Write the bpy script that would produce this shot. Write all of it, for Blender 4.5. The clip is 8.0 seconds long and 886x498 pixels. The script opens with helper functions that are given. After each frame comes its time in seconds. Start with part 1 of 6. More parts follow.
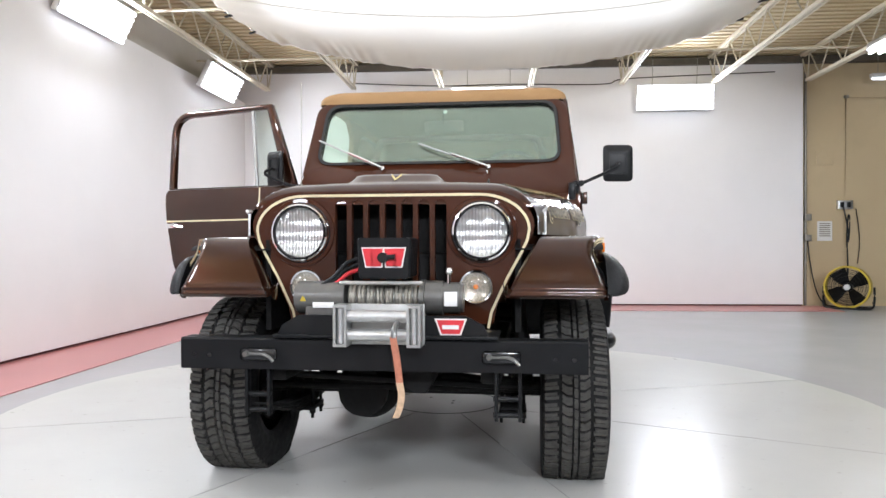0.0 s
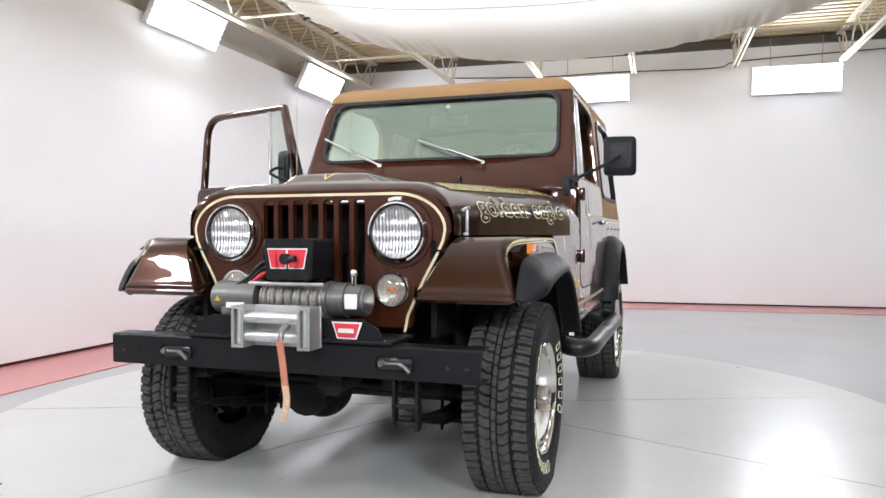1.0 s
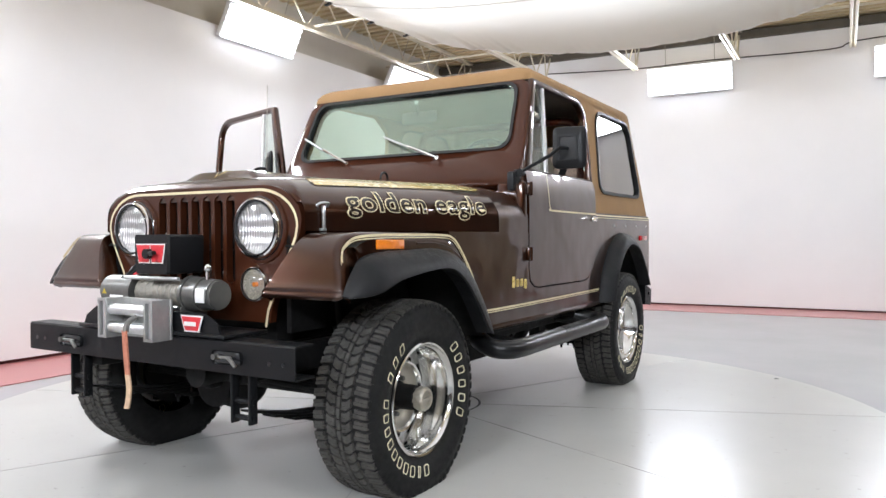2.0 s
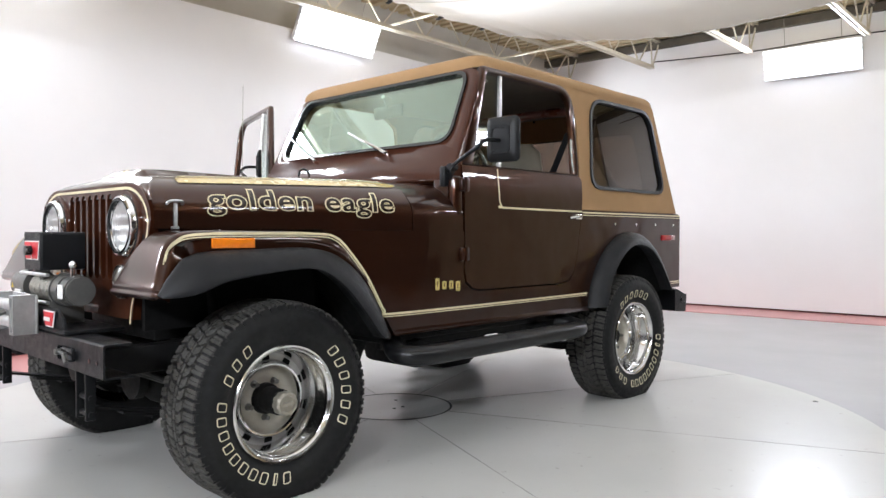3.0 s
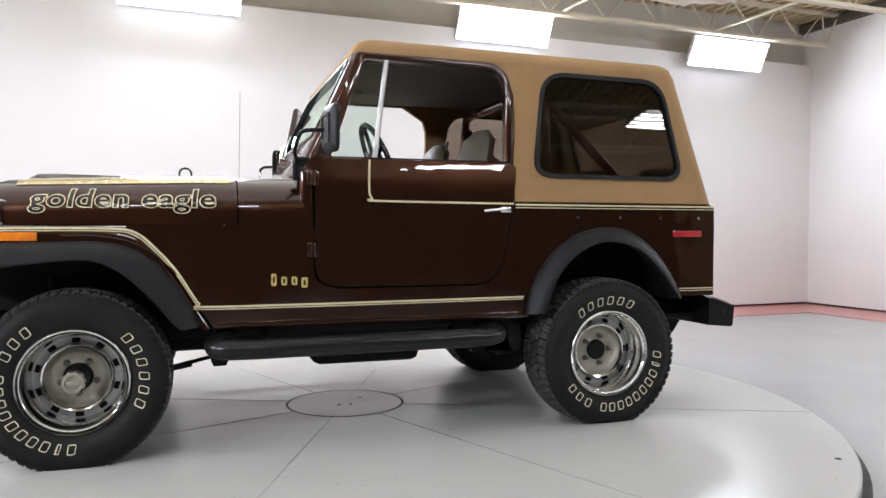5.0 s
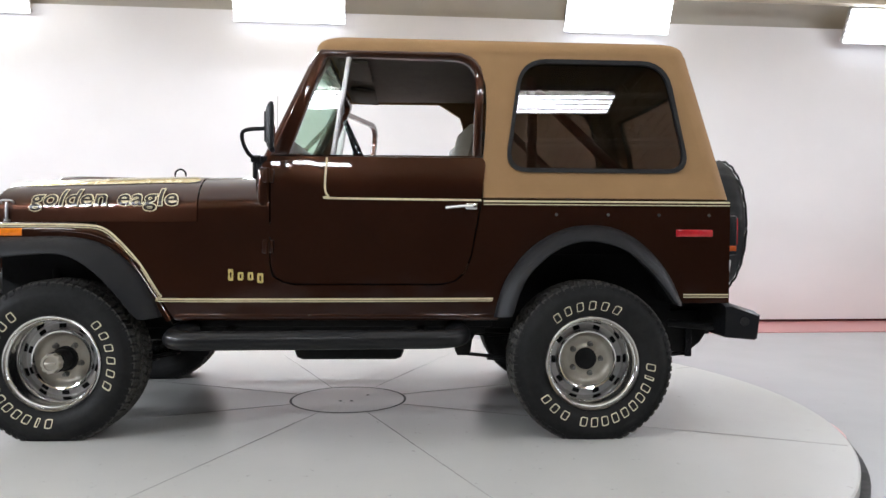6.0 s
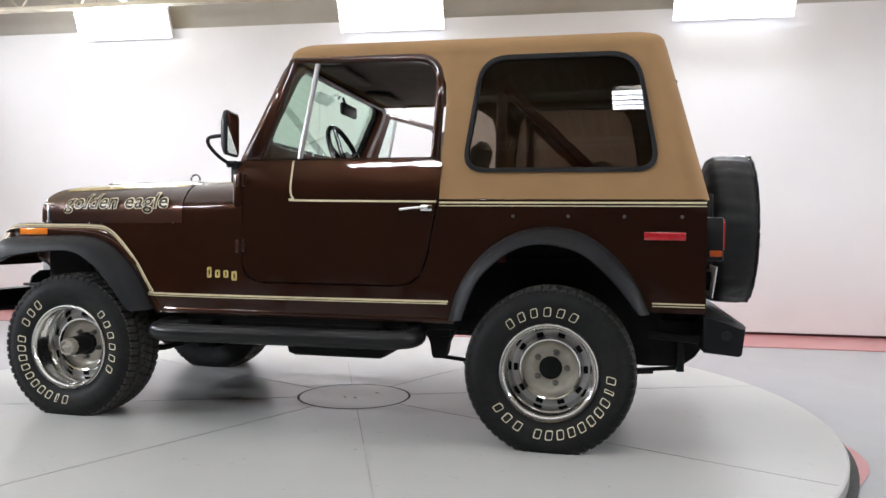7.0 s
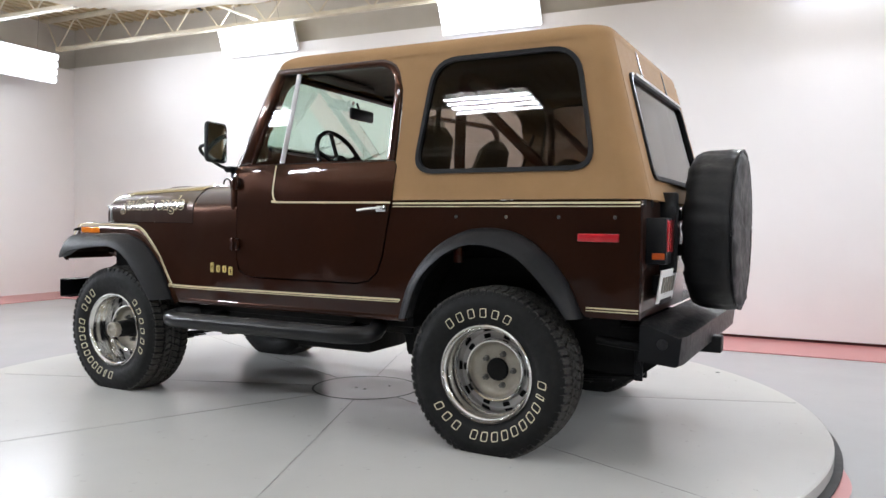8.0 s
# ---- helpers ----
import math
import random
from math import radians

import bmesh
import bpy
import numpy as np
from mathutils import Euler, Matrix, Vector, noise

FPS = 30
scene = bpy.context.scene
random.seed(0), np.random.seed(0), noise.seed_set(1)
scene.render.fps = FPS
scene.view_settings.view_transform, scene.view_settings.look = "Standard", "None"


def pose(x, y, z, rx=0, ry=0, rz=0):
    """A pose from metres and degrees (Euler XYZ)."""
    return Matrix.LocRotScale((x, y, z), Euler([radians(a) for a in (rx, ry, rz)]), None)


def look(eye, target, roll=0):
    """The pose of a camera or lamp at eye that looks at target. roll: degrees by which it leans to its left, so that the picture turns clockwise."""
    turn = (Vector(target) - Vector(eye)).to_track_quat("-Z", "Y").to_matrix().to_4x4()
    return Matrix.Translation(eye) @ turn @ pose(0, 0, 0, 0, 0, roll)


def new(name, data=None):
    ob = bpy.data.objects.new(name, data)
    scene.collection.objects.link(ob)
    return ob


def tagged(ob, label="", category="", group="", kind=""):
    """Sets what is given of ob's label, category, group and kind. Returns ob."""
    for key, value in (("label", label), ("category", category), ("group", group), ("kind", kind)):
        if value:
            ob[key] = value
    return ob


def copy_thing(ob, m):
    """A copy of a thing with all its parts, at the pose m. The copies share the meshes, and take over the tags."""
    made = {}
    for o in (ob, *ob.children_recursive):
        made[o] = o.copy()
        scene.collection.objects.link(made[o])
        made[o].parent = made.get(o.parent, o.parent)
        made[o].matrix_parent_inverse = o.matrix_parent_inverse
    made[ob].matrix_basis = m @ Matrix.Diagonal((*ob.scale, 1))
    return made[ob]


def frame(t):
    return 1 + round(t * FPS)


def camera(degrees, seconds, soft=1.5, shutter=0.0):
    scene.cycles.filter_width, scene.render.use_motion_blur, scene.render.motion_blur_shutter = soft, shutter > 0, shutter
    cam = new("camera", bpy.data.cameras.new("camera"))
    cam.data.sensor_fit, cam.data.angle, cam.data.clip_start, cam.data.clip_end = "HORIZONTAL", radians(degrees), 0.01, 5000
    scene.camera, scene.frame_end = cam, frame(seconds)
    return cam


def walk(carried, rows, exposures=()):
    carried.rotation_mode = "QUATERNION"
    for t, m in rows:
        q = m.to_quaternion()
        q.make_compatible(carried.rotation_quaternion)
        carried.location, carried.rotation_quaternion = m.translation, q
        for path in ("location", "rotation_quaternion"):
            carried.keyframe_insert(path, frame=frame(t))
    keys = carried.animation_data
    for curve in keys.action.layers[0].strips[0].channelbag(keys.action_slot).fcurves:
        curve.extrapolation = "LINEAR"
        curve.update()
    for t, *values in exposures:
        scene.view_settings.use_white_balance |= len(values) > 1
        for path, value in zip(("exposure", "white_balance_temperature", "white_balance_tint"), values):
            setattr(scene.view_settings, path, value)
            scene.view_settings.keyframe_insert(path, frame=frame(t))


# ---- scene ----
cam = camera(61.5, 8.0)
PATH = [
    (0, (0.575, -4.271, 0.94), (0.305, -2.289, 0.921), -0.2),
    (0.5, (0.925, -4.132, 0.953), (0.462, -2.186, 0.925), -0.3),
    (1, (1.373, -3.983, 0.966), (0.706, -2.098, 0.929), -0.1),
    (1.5, (1.844, -3.769, 0.952), (0.978, -1.966, 0.918), -0.2),
    (2, (2.3, -3.471, 0.945), (1.246, -1.771, 0.911), -0.2),
    (3.5, (3.357, -2.197, 0.964), (1.794, -0.95, 0.912), 0.3),
    (4, (3.638, -1.724, 0.983), (1.942, -0.666, 0.918), 0.4),
    (4.5, (3.863, -1.216, 0.965), (2.053, -0.368, 0.907), 0.2),
    (6, (4.076, 0.422, 0.933), (2.077, 0.485, 0.884), 0.3),
    (6.5, (4.041, 0.957, 0.938), (2.052, 0.753, 0.889), 0.5),
    (7, (3.941, 1.496, 0.942), (1.998, 1.025, 0.893), 0.6),
    (7.5, (3.786, 2.025, 0.961), (1.926, 1.291, 0.904), 0.7),
    (8, (3.602, 2.552, 0.972), (1.856, 1.579, 0.907), 0.7),
]
walk(cam, [(t, look(eye, target, roll)) for t, eye, target, roll in PATH])

# ---- light ----
world = bpy.data.worlds.new("world")
scene.world = world
world.use_nodes = True
world.node_tree.nodes["Background"].inputs[0].default_value = (0.8, 0.8, 0.82, 1)
world.node_tree.nodes["Background"].inputs[1].default_value = 0.02
scene.view_settings.exposure = 0.53
PANEL_W, FRONT_W, RIGHT_E, CANOPY_W, TUBE_E = 53.0, 100.0, 46.0, 130.0, 2.6
LAMP_TINT = (0.826, 0.883, 0.980)
ROOM_TURN = radians(3.5)
FLOOR_Z, DISC_Z = -0.06, 0.008


# ---- materials ----
def node(nt, kind, **inputs):
    n = nt.nodes.new(kind)
    for key, value in inputs.items():
        n.inputs[key.replace("_", " ")].default_value = value
    return n


def mat(name, colour, rough=0.5, metal=0.0, vary=0.12, scale=6.0, grain=0.0, grain_scale=200.0, coat=0.0, spec=0.5, rvary=0.08, stain=None, stain_scale=1.2, stain_mix=0.3, each=0.0, wave=0.0, speck=0.0):
    """Procedural surface: broad tone variation, fine relief, uneven gloss and optional stains."""
    m = bpy.data.materials.new(name)
    m.use_nodes = True
    nt = m.node_tree
    b = nt.nodes["Principled BSDF"]
    co = node(nt, "ShaderNodeTexCoord")
    n1 = node(nt, "ShaderNodeTexNoise", Scale=scale, Detail=6.0, Roughness=0.6)
    nt.links.new(co.outputs["Object"], n1.inputs["Vector"])
    ramp = node(nt, "ShaderNodeMapRange", From_Min=0.3, From_Max=0.7, To_Min=1 - vary, To_Max=1 + vary)
    nt.links.new(n1.outputs["Fac"], ramp.inputs["Value"])
    mul = nt.nodes.new("ShaderNodeVectorMath")
    mul.operation = "SCALE"
    mul.inputs[0].default_value = colour
    last = ramp.outputs[0]
    if each:
        info = nt.nodes.new("ShaderNodeObjectInfo")
        er = node(nt, "ShaderNodeMapRange", To_Min=1 - each, To_Max=1 + each)
        nt.links.new(info.outputs["Random"], er.inputs["Value"])
        mm = nt.nodes.new("ShaderNodeMath")
        mm.operation = "MULTIPLY"
        nt.links.new(last, mm.inputs[0])
        nt.links.new(er.outputs[0], mm.inputs[1])
        last = mm.outputs[0]
    nt.links.new(last, mul.inputs["Scale"])
    out = mul.outputs[0]
    if stain:
        n3 = node(nt, "ShaderNodeTexNoise", Scale=stain_scale, Detail=6.0, Roughness=0.55)
        nt.links.new(co.outputs["Object"], n3.inputs["Vector"])
        sr = node(nt, "ShaderNodeMapRange", From_Min=0.50, From_Max=0.80, To_Min=0.0, To_Max=stain_mix)
        nt.links.new(n3.outputs["Fac"], sr.inputs["Value"])
        mx = nt.nodes.new("ShaderNodeMix")
        mx.data_type = "RGBA"
        mx.inputs["B"].default_value = (*stain, 1)
        nt.links.new(sr.outputs[0], mx.inputs["Factor"])
        nt.links.new(out, mx.inputs["A"])
        out = mx.outputs["Result"]
    if speck:
        n6 = node(nt, "ShaderNodeTexNoise", Scale=17.0, Detail=3.0, Roughness=0.7)
        nt.links.new(co.outputs["Object"], n6.inputs["Vector"])
        kr = node(nt, "ShaderNodeMapRange", From_Min=0.665, From_Max=0.72, To_Min=0.0, To_Max=speck)
        nt.links.new(n6.outputs["Fac"], kr.inputs["Value"])
        mk = nt.nodes.new("ShaderNodeMix")
        mk.data_type = "RGBA"
        mk.inputs["B"].default_value = (0.10, 0.095, 0.085, 1)
        nt.links.new(kr.outputs[0], mk.inputs["Factor"])
        nt.links.new(out, mk.inputs["A"])
        out = mk.outputs["Result"]
    nt.links.new(out, b.inputs["Base Color"])
    rr = node(nt, "ShaderNodeMapRange", From_Min=0.3, From_Max=0.7, To_Min=max(rough - rvary, 0.02), To_Max=min(rough + rvary, 1))
    n2 = node(nt, "ShaderNodeTexNoise", Scale=scale * 4.3, Detail=4.0)
    nt.links.new(co.outputs["Object"], n2.inputs["Vector"])
    nt.links.new(n2.outputs["Fac"], rr.inputs["Value"])
    b.inputs["Roughness"].default_value = rough
    if rvary:
        nt.links.new(rr.outputs[0], b.inputs["Roughness"])
    b.inputs["Metallic"].default_value = metal
    b.inputs["Specular IOR Level"].default_value = spec
    if coat:
        b.inputs["Coat Weight"].default_value = coat
        b.inputs["Coat Roughness"].default_value = 0.03
    if wave:
        n5 = node(nt, "ShaderNodeTexNoise", Scale=4.5, Detail=1.5)
        nt.links.new(co.outputs["Object"], n5.inputs["Vector"])
        bw = node(nt, "ShaderNodeBump", Strength=wave, Distance=0.012)
        nt.links.new(n5.outputs["Fac"], bw.inputs["Height"])
        nt.links.new(bw.outputs[0], b.inputs["Normal"])
        nt.links.new(bw.outputs[0], b.inputs["Coat Normal"])
    if grain:
        n4 = node(nt, "ShaderNodeTexNoise", Scale=grain_scale, Detail=3.0)
        nt.links.new(co.outputs["Object"], n4.inputs["Vector"])
        bump = node(nt, "ShaderNodeBump", Strength=grain, Distance=0.002)
        nt.links.new(n4.outputs["Fac"], bump.inputs["Height"])
        nt.links.new(bump.outputs[0], b.inputs["Normal"])
    return m


def glass_mat(name, tint, clear=0.85, rough=0.0, base=0.05, sheen=(1.0, 1.0, 1.0), power=4.0):
    """Thin pane: mirror gloss by Fresnel over a tinted clear sheet."""
    m = bpy.data.materials.new(name)
    m.use_nodes = True
    nt = m.node_tree
    nt.nodes.remove(nt.nodes["Principled BSDF"])
    out = nt.nodes["Material Output"]
    lw = node(nt, "ShaderNodeLayerWeight")
    pw = nt.nodes.new("ShaderNodeMath")
    pw.operation, pw.inputs[1].default_value = "POWER", power
    nt.links.new(lw.outputs["Facing"], pw.inputs[0])
    fres = node(nt, "ShaderNodeMapRange", To_Min=base, To_Max=0.9)
    nt.links.new(pw.outputs[0], fres.inputs["Value"])
    gl = node(nt, "ShaderNodeBsdfGlossy", Roughness=rough)
    gl.inputs[0].default_value = (*sheen, 1)
    tr = nt.nodes.new("ShaderNodeBsdfTransparent")
    tr.inputs[0].default_value = (*[c * clear for c in tint], 1)
    mx = nt.nodes.new("ShaderNodeMixShader")
    nt.links.new(fres.outputs[0], mx.inputs[0])
    nt.links.new(tr.outputs[0], mx.inputs[1])
    nt.links.new(gl.outputs[0], mx.inputs[2])
    nt.links.new(mx.outputs[0], out.inputs[0])
    return m


def glow(name, colour, strength):
    m = bpy.data.materials.new(name)
    m.use_nodes = True
    b = m.node_tree.nodes["Principled BSDF"]
    b.inputs["Base Color"].default_value = (0.9, 0.9, 0.9, 1)
    b.inputs["Emission Color"].default_value = (*colour, 1)
    b.inputs["Emission Strength"].default_value = strength
    return m


def cloth_mat(name, colour):
    m = bpy.data.materials.new(name)
    m.use_nodes = True
    nt = m.node_tree
    b = nt.nodes["Principled BSDF"]
    b.inputs["Base Color"].default_value = (*colour, 1)
    b.inputs["Roughness"].default_value = 0.9
    tl = nt.nodes.new("ShaderNodeBsdfTranslucent")
    tl.inputs[0].default_value = (*colour, 1)
    co = node(nt, "ShaderNodeTexCoord")
    n1 = node(nt, "ShaderNodeTexNoise", Scale=2.5, Detail=5.0)
    nt.links.new(co.outputs["Object"], n1.inputs["Vector"])
    bump = node(nt, "ShaderNodeBump", Strength=0.8, Distance=0.05)
    nt.links.new(n1.outputs["Fac"], bump.inputs["Height"])
    nt.links.new(bump.outputs[0], b.inputs["Normal"])
    mx = nt.nodes.new("ShaderNodeMixShader")
    mx.inputs[0].default_value = 0.68
    nt.links.new(b.outputs[0], mx.inputs[1])
    nt.links.new(tl.outputs[0], mx.inputs[2])
    nt.links.new(mx.outputs[0], nt.nodes["Material Output"].inputs[0])
    return m


BROWN = mat("brown_metallic_paint", (0.034, 0.0093, 0.0030), 0.31, 0.76, 0.10, 1.5, 0.0, 350.0, coat=1.0, rvary=0.0, stain=(0.047, 0.0134, 0.0043), stain_scale=2.2, stain_mix=0.5, wave=0.5, spec=0.2)
# brown bar paint brightened to red, as if strongly lit
ROLL_LIT = mat("brown_bar_paint_lit", (0.13, 0.022, 0.010), 0.30, 0.0, 0.10, 3.0, coat=0.8)
BROWN_FLAT = mat("brown_paint_frame", (0.047, 0.0135, 0.0058), 0.40, 0.0, 0.10, 3.0, 0.0, 350.0, coat=0.6, spec=0.05)
TAN = mat("tan_hard_top", (0.30, 0.175, 0.078), 0.78, 0.0, 0.07, 5.0, 0.4, 420.0, stain=(0.21, 0.115, 0.048), stain_scale=3.0, stain_mix=0.22, spec=0.28, rvary=0.05)
GOLD = mat("gold_stripe", (0.66, 0.56, 0.35), 0.35, 0.0, 0.10, 20.0)
EMBLEM = mat("gold_emblem", (0.60, 0.46, 0.16), 0.3, 0.2, 0.10, 20.0)
GOLD_HOOD = mat("gold_hood_decal", (0.56, 0.43, 0.16), 0.25, 0.25, 0.10, 3.0, coat=0.8)
CREAM = mat("raised_white_letter", (0.72, 0.66, 0.46), 0.7, 0.0, 0.15, 40.0)
RUBBER = mat("tyre_rubber", (0.0095, 0.0092, 0.009), 0.62, 0.0, 0.25, 12.0, 0.3, 300.0, stain=(0.016, 0.015, 0.014), stain_scale=8.0, stain_mix=0.3, spec=0.22)
TREAD = mat("tyre_tread", (0.064, 0.061, 0.056), 0.88, 0.0, 0.25, 30.0, 0.5, 400.0, stain=(0.085, 0.079, 0.070), stain_scale=14.0, stain_mix=0.5, spec=0.15)
FLARE = mat("flare_rubber", (0.0095, 0.0096, 0.0105), 0.46, 0.0, 0.22, 8.0, 0.4, 420.0, spec=0.2, stain=(0.022, 0.021, 0.021), stain_scale=9.0, stain_mix=0.4)
BLACK = mat("black_powder_coat", (0.0065, 0.0067, 0.0075), 0.40, 0.0, 0.15, 8.0, 0.25, 600.0, spec=0.22)
BLACK_GLOSS = mat("black_gloss", (0.012, 0.012, 0.013), 0.2, 0.0, 0.1, 8.0)
STEP = mat("black_step_coat", (0.008, 0.008, 0.0085), 0.30, 0.0, 0.10, 8.0, spec=0.3, rvary=0.02)
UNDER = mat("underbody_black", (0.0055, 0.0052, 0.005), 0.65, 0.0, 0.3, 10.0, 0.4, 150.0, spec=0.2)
DISC_METAL = mat("dull_silver_disc", (0.42, 0.41, 0.40), 0.36, 0.85, 0.10, 18.0, 0.15, 220.0)
CHROME = mat("chrome", (0.86, 0.86, 0.86), 0.08, 1.0, 0.03, 10.0, rvary=0.04)
RIM_CHROME = mat("wheel_chrome", (0.66, 0.655, 0.64), 0.13, 1.0, 0.05, 10.0, rvary=0.05)
STEEL = mat("galvanised_steel", (0.62, 0.63, 0.63), 0.38, 1.0, 0.12, 25.0, 0.2, 300.0)
ALU = mat("worn_wheel_metal", (0.41, 0.38, 0.32), 0.36, 0.55, 0.12, 14.0, 0.1, 200.0, stain=(0.17, 0.12, 0.07), stain_scale=9.0, stain_mix=0.6)


def fluted_mat(name, colour, rough, pitch):
    """Bright metal behind pressed glass: upright flutes crossed by a few level bands."""
    m = mat(name, colour, rough, 1.0, 0.10, 60.0)
    nt = m.node_tree
    b = nt.nodes["Principled BSDF"]
    co = node(nt, "ShaderNodeTexCoord")
    last = None
    for axis, size, power in (("X", pitch, 0.8), ("Z", pitch * 0.32, 0.6)):
        w = node(nt, "ShaderNodeTexWave", Scale=size, Distortion=1.5, Detail=1.0)
        w.bands_direction = axis
        nt.links.new(co.outputs["Object"], w.inputs["Vector"])
        bp = node(nt, "ShaderNodeBump", Strength=power, Distance=0.004)
        nt.links.new(w.outputs["Fac"], bp.inputs["Height"])
        if last:
            nt.links.new(last.outputs[0], bp.inputs["Normal"])
        last = bp
    nt.links.new(last.outputs[0], b.inputs["Normal"])
    return m


FLUTED = fluted_mat("fluted_headlight", (0.74, 0.74, 0.73), 0.36, 26.0)
PALE_LENS = mat("fluted_reflector", (0.50, 0.46, 0.38), 0.25, 0.5, 0.10, 60.0, 1.0, 70.0)
CABLE = mat("winch_cable_steel", (0.34, 0.32, 0.28), 0.5, 0.7, 0.25, 60.0, 0.5, 260.0, stain=(0.12, 0.10, 0.08), stain_scale=30.0, stain_mix=0.5)
CAST = mat("cast_grey_metal", (0.40, 0.40, 0.39), 0.46, 0.75, 0.14, 22.0, 0.2, 240.0)
WINCH_GREY = mat("winch_grey", (0.15, 0.147, 0.138), 0.36, 0.6, 0.12, 20.0)
RED_LENS = mat("red_lens", (0.38, 0.010, 0.016), 0.15, 0.0, 0.15, 30.0, 0.3, 260.0, coat=1.0)
ORANGE = mat("orange_reflector", (0.52, 0.085, 0.012), 0.2, 0.0, 0.15, 30.0, 0.3, 260.0, coat=0.6)
AMBER = mat("amber_lens", (0.85, 0.22, 0.01), 0.15, 0.0, 0.12, 30.0, 0.3, 260.0, coat=1.0)
LOGO_RED = mat("logo_red", (0.60, 0.03, 0.04), 0.4, 0.0, 0.08, 20.0)
WHITE_P = mat("white_print", (0.75, 0.74, 0.72), 0.5, 0.0, 0.06, 20.0)
SEAT = mat("beige_vinyl", (0.088, 0.073, 0.052), 0.5, 0.0, 0.10, 10.0, 0.3, 250.0)
LINER = mat("grey_headliner", (0.12, 0.103, 0.085), 0.9, 0.0, 0.10, 10.0, 0.4, 200.0)
DASH = mat("brown_vinyl", (0.20, 0.12, 0.065), 0.55, 0.0, 0.12, 12.0, 0.3, 250.0)
STRAP = mat("faded_red_strap", (0.42, 0.16, 0.10), 0.9, 0.0, 0.2, 60.0, 0.4, 400.0)
PALE_STRAP = mat("pale_strap_end", (0.55, 0.38, 0.25), 0.9, 0.0, 0.2, 60.0, 0.4, 400.0)
GLASS = glass_mat("windscreen_glass", (0.88, 1.0, 0.93), 0.84, 0.0, 0.17, (0.88, 1.0, 0.90))
SMOKE = glass_mat("smoked_glass", (0.56, 0.50, 0.45), 0.84, base=0.03, power=2.8)
CLEAR = glass_mat("door_glass", (0.94, 1.0, 0.97), 0.92)
LETTER_DARK = mat("dark_brown_decal", (0.012, 0.0055, 0.0025), 0.28, 0.0, 0.10, 8.0, coat=0.8, spec=0.2)
REAR_GLASS = glass_mat("rear_smoked_glass", (0.56, 0.50, 0.45), 0.84, base=0.03, power=6.0)
MIRROR = mat("mirror_glass", (0.85, 0.86, 0.87), 0.03, 1.0, 0.02, 10.0, rvary=0.01)
LENS = glass_mat("lamp_lens", (1.0, 1.0, 1.0), 0.97, 0.12, 0.10)
WALL = mat("white_wall_paint", (0.875, 0.855, 0.85), 0.55, 0.0, 0.02, 0.9, 0.12, 90.0, stain=(0.68, 0.66, 0.63), stain_scale=0.5, stain_mix=0.2)
# for walls out of view, added dark so the car's sides reflect little
UNSEEN_WALL = mat("unseen_dark_wall", (0.040, 0.032, 0.025), 0.7, 0.0, 0.1, 1.5)
# white wall above the ledge, with its shade put into the colour
WALL_UP_SHADED = mat("upper_wall_shaded", (0.56, 0.53, 0.48), 0.7, 0.0, 0.06, 1.5, 0.2, 60.0)
BEIGE = mat("beige_block_paint", (0.56, 0.44, 0.27), 0.6, 0.0, 0.06, 2.0, 0.3, 60.0, stain=(0.34, 0.25, 0.15), stain_scale=1.0, stain_mix=0.3)
GREY_FLOOR = mat("grey_floor_paint", (0.39, 0.39, 0.395), 0.26, 0.0, 0.05, 1.2, 0.0, 60.0, stain=(0.30, 0.30, 0.305), stain_scale=1.0, stain_mix=0.12, rvary=0.0, spec=0.42, speck=0.15)
KICKER_SHADE = mat("shaded_red_recess", (0.09, 0.018, 0.016), 0.7, 0.0, 0.15, 4.0)
RED_FLOOR = mat("red_floor_paint", (0.53, 0.215, 0.21), 0.3, 0.0, 0.03, 2.0, rvary=0.0)
TT_TOP = mat("turntable_paint", (0.50, 0.495, 0.470), 0.26, 0.0, 0.03, 1.5, 0.0, 40.0, stain=(0.41, 0.40, 0.375), stain_scale=1.1, stain_mix=0.16, rvary=0.0, spec=0.34, speck=0.30)
SLOT = mat("slot_shadow_black", (0.006, 0.006, 0.006), 0.8, spec=0.1)
SEAM = mat("dark_seam", (0.04, 0.04, 0.04), 0.8)
LINE = mat("plate_joint", (0.15, 0.15, 0.14), 0.6, vary=0.35, scale=3.0)
FAINT = mat("painted_over_joint", (0.27, 0.265, 0.245), 0.4, vary=0.25, scale=3.0)
DECK = mat("cream_metal_deck", (0.52, 0.42, 0.25), 0.5, 0.0, 0.08, 3.0, 0.1, 50.0, stain=(0.36, 0.27, 0.15), stain_scale=1.5, stain_mix=0.4)
JOIST = mat("cream_steel_joist", (0.60, 0.54, 0.42), 0.5, 0.0, 0.10, 6.0, 0.1, 80.0)
DARK_BEAM = mat("dark_ledger", (0.09, 0.075, 0.055), 0.7, 0.0, 0.2, 5.0)
HOUSING = mat("lamp_housing", (0.75, 0.75, 0.75), 0.35, 0.3, 0.04, 10.0)
TUBE = glow("lamp_tube", LAMP_TINT, TUBE_E)
TUBE_RIGHT = glow("bare_lamp_tube", LAMP_TINT, RIGHT_E)
CLOTH = cloth_mat("white_canopy_cloth", (0.82, 0.80, 0.77))
YELLOW = mat("yellow_plastic", (0.50, 0.36, 0.03), 0.4, 0.0, 0.1, 15.0)
PLASTIC = mat("dark_plastic", (0.009, 0.009, 0.0095), 0.4, 0.0, 0.12, 15.0, spec=0.25)
GREY_METAL = mat("grey_conduit", (0.30, 0.28, 0.24), 0.45, 0.6, 0.12, 10.0)
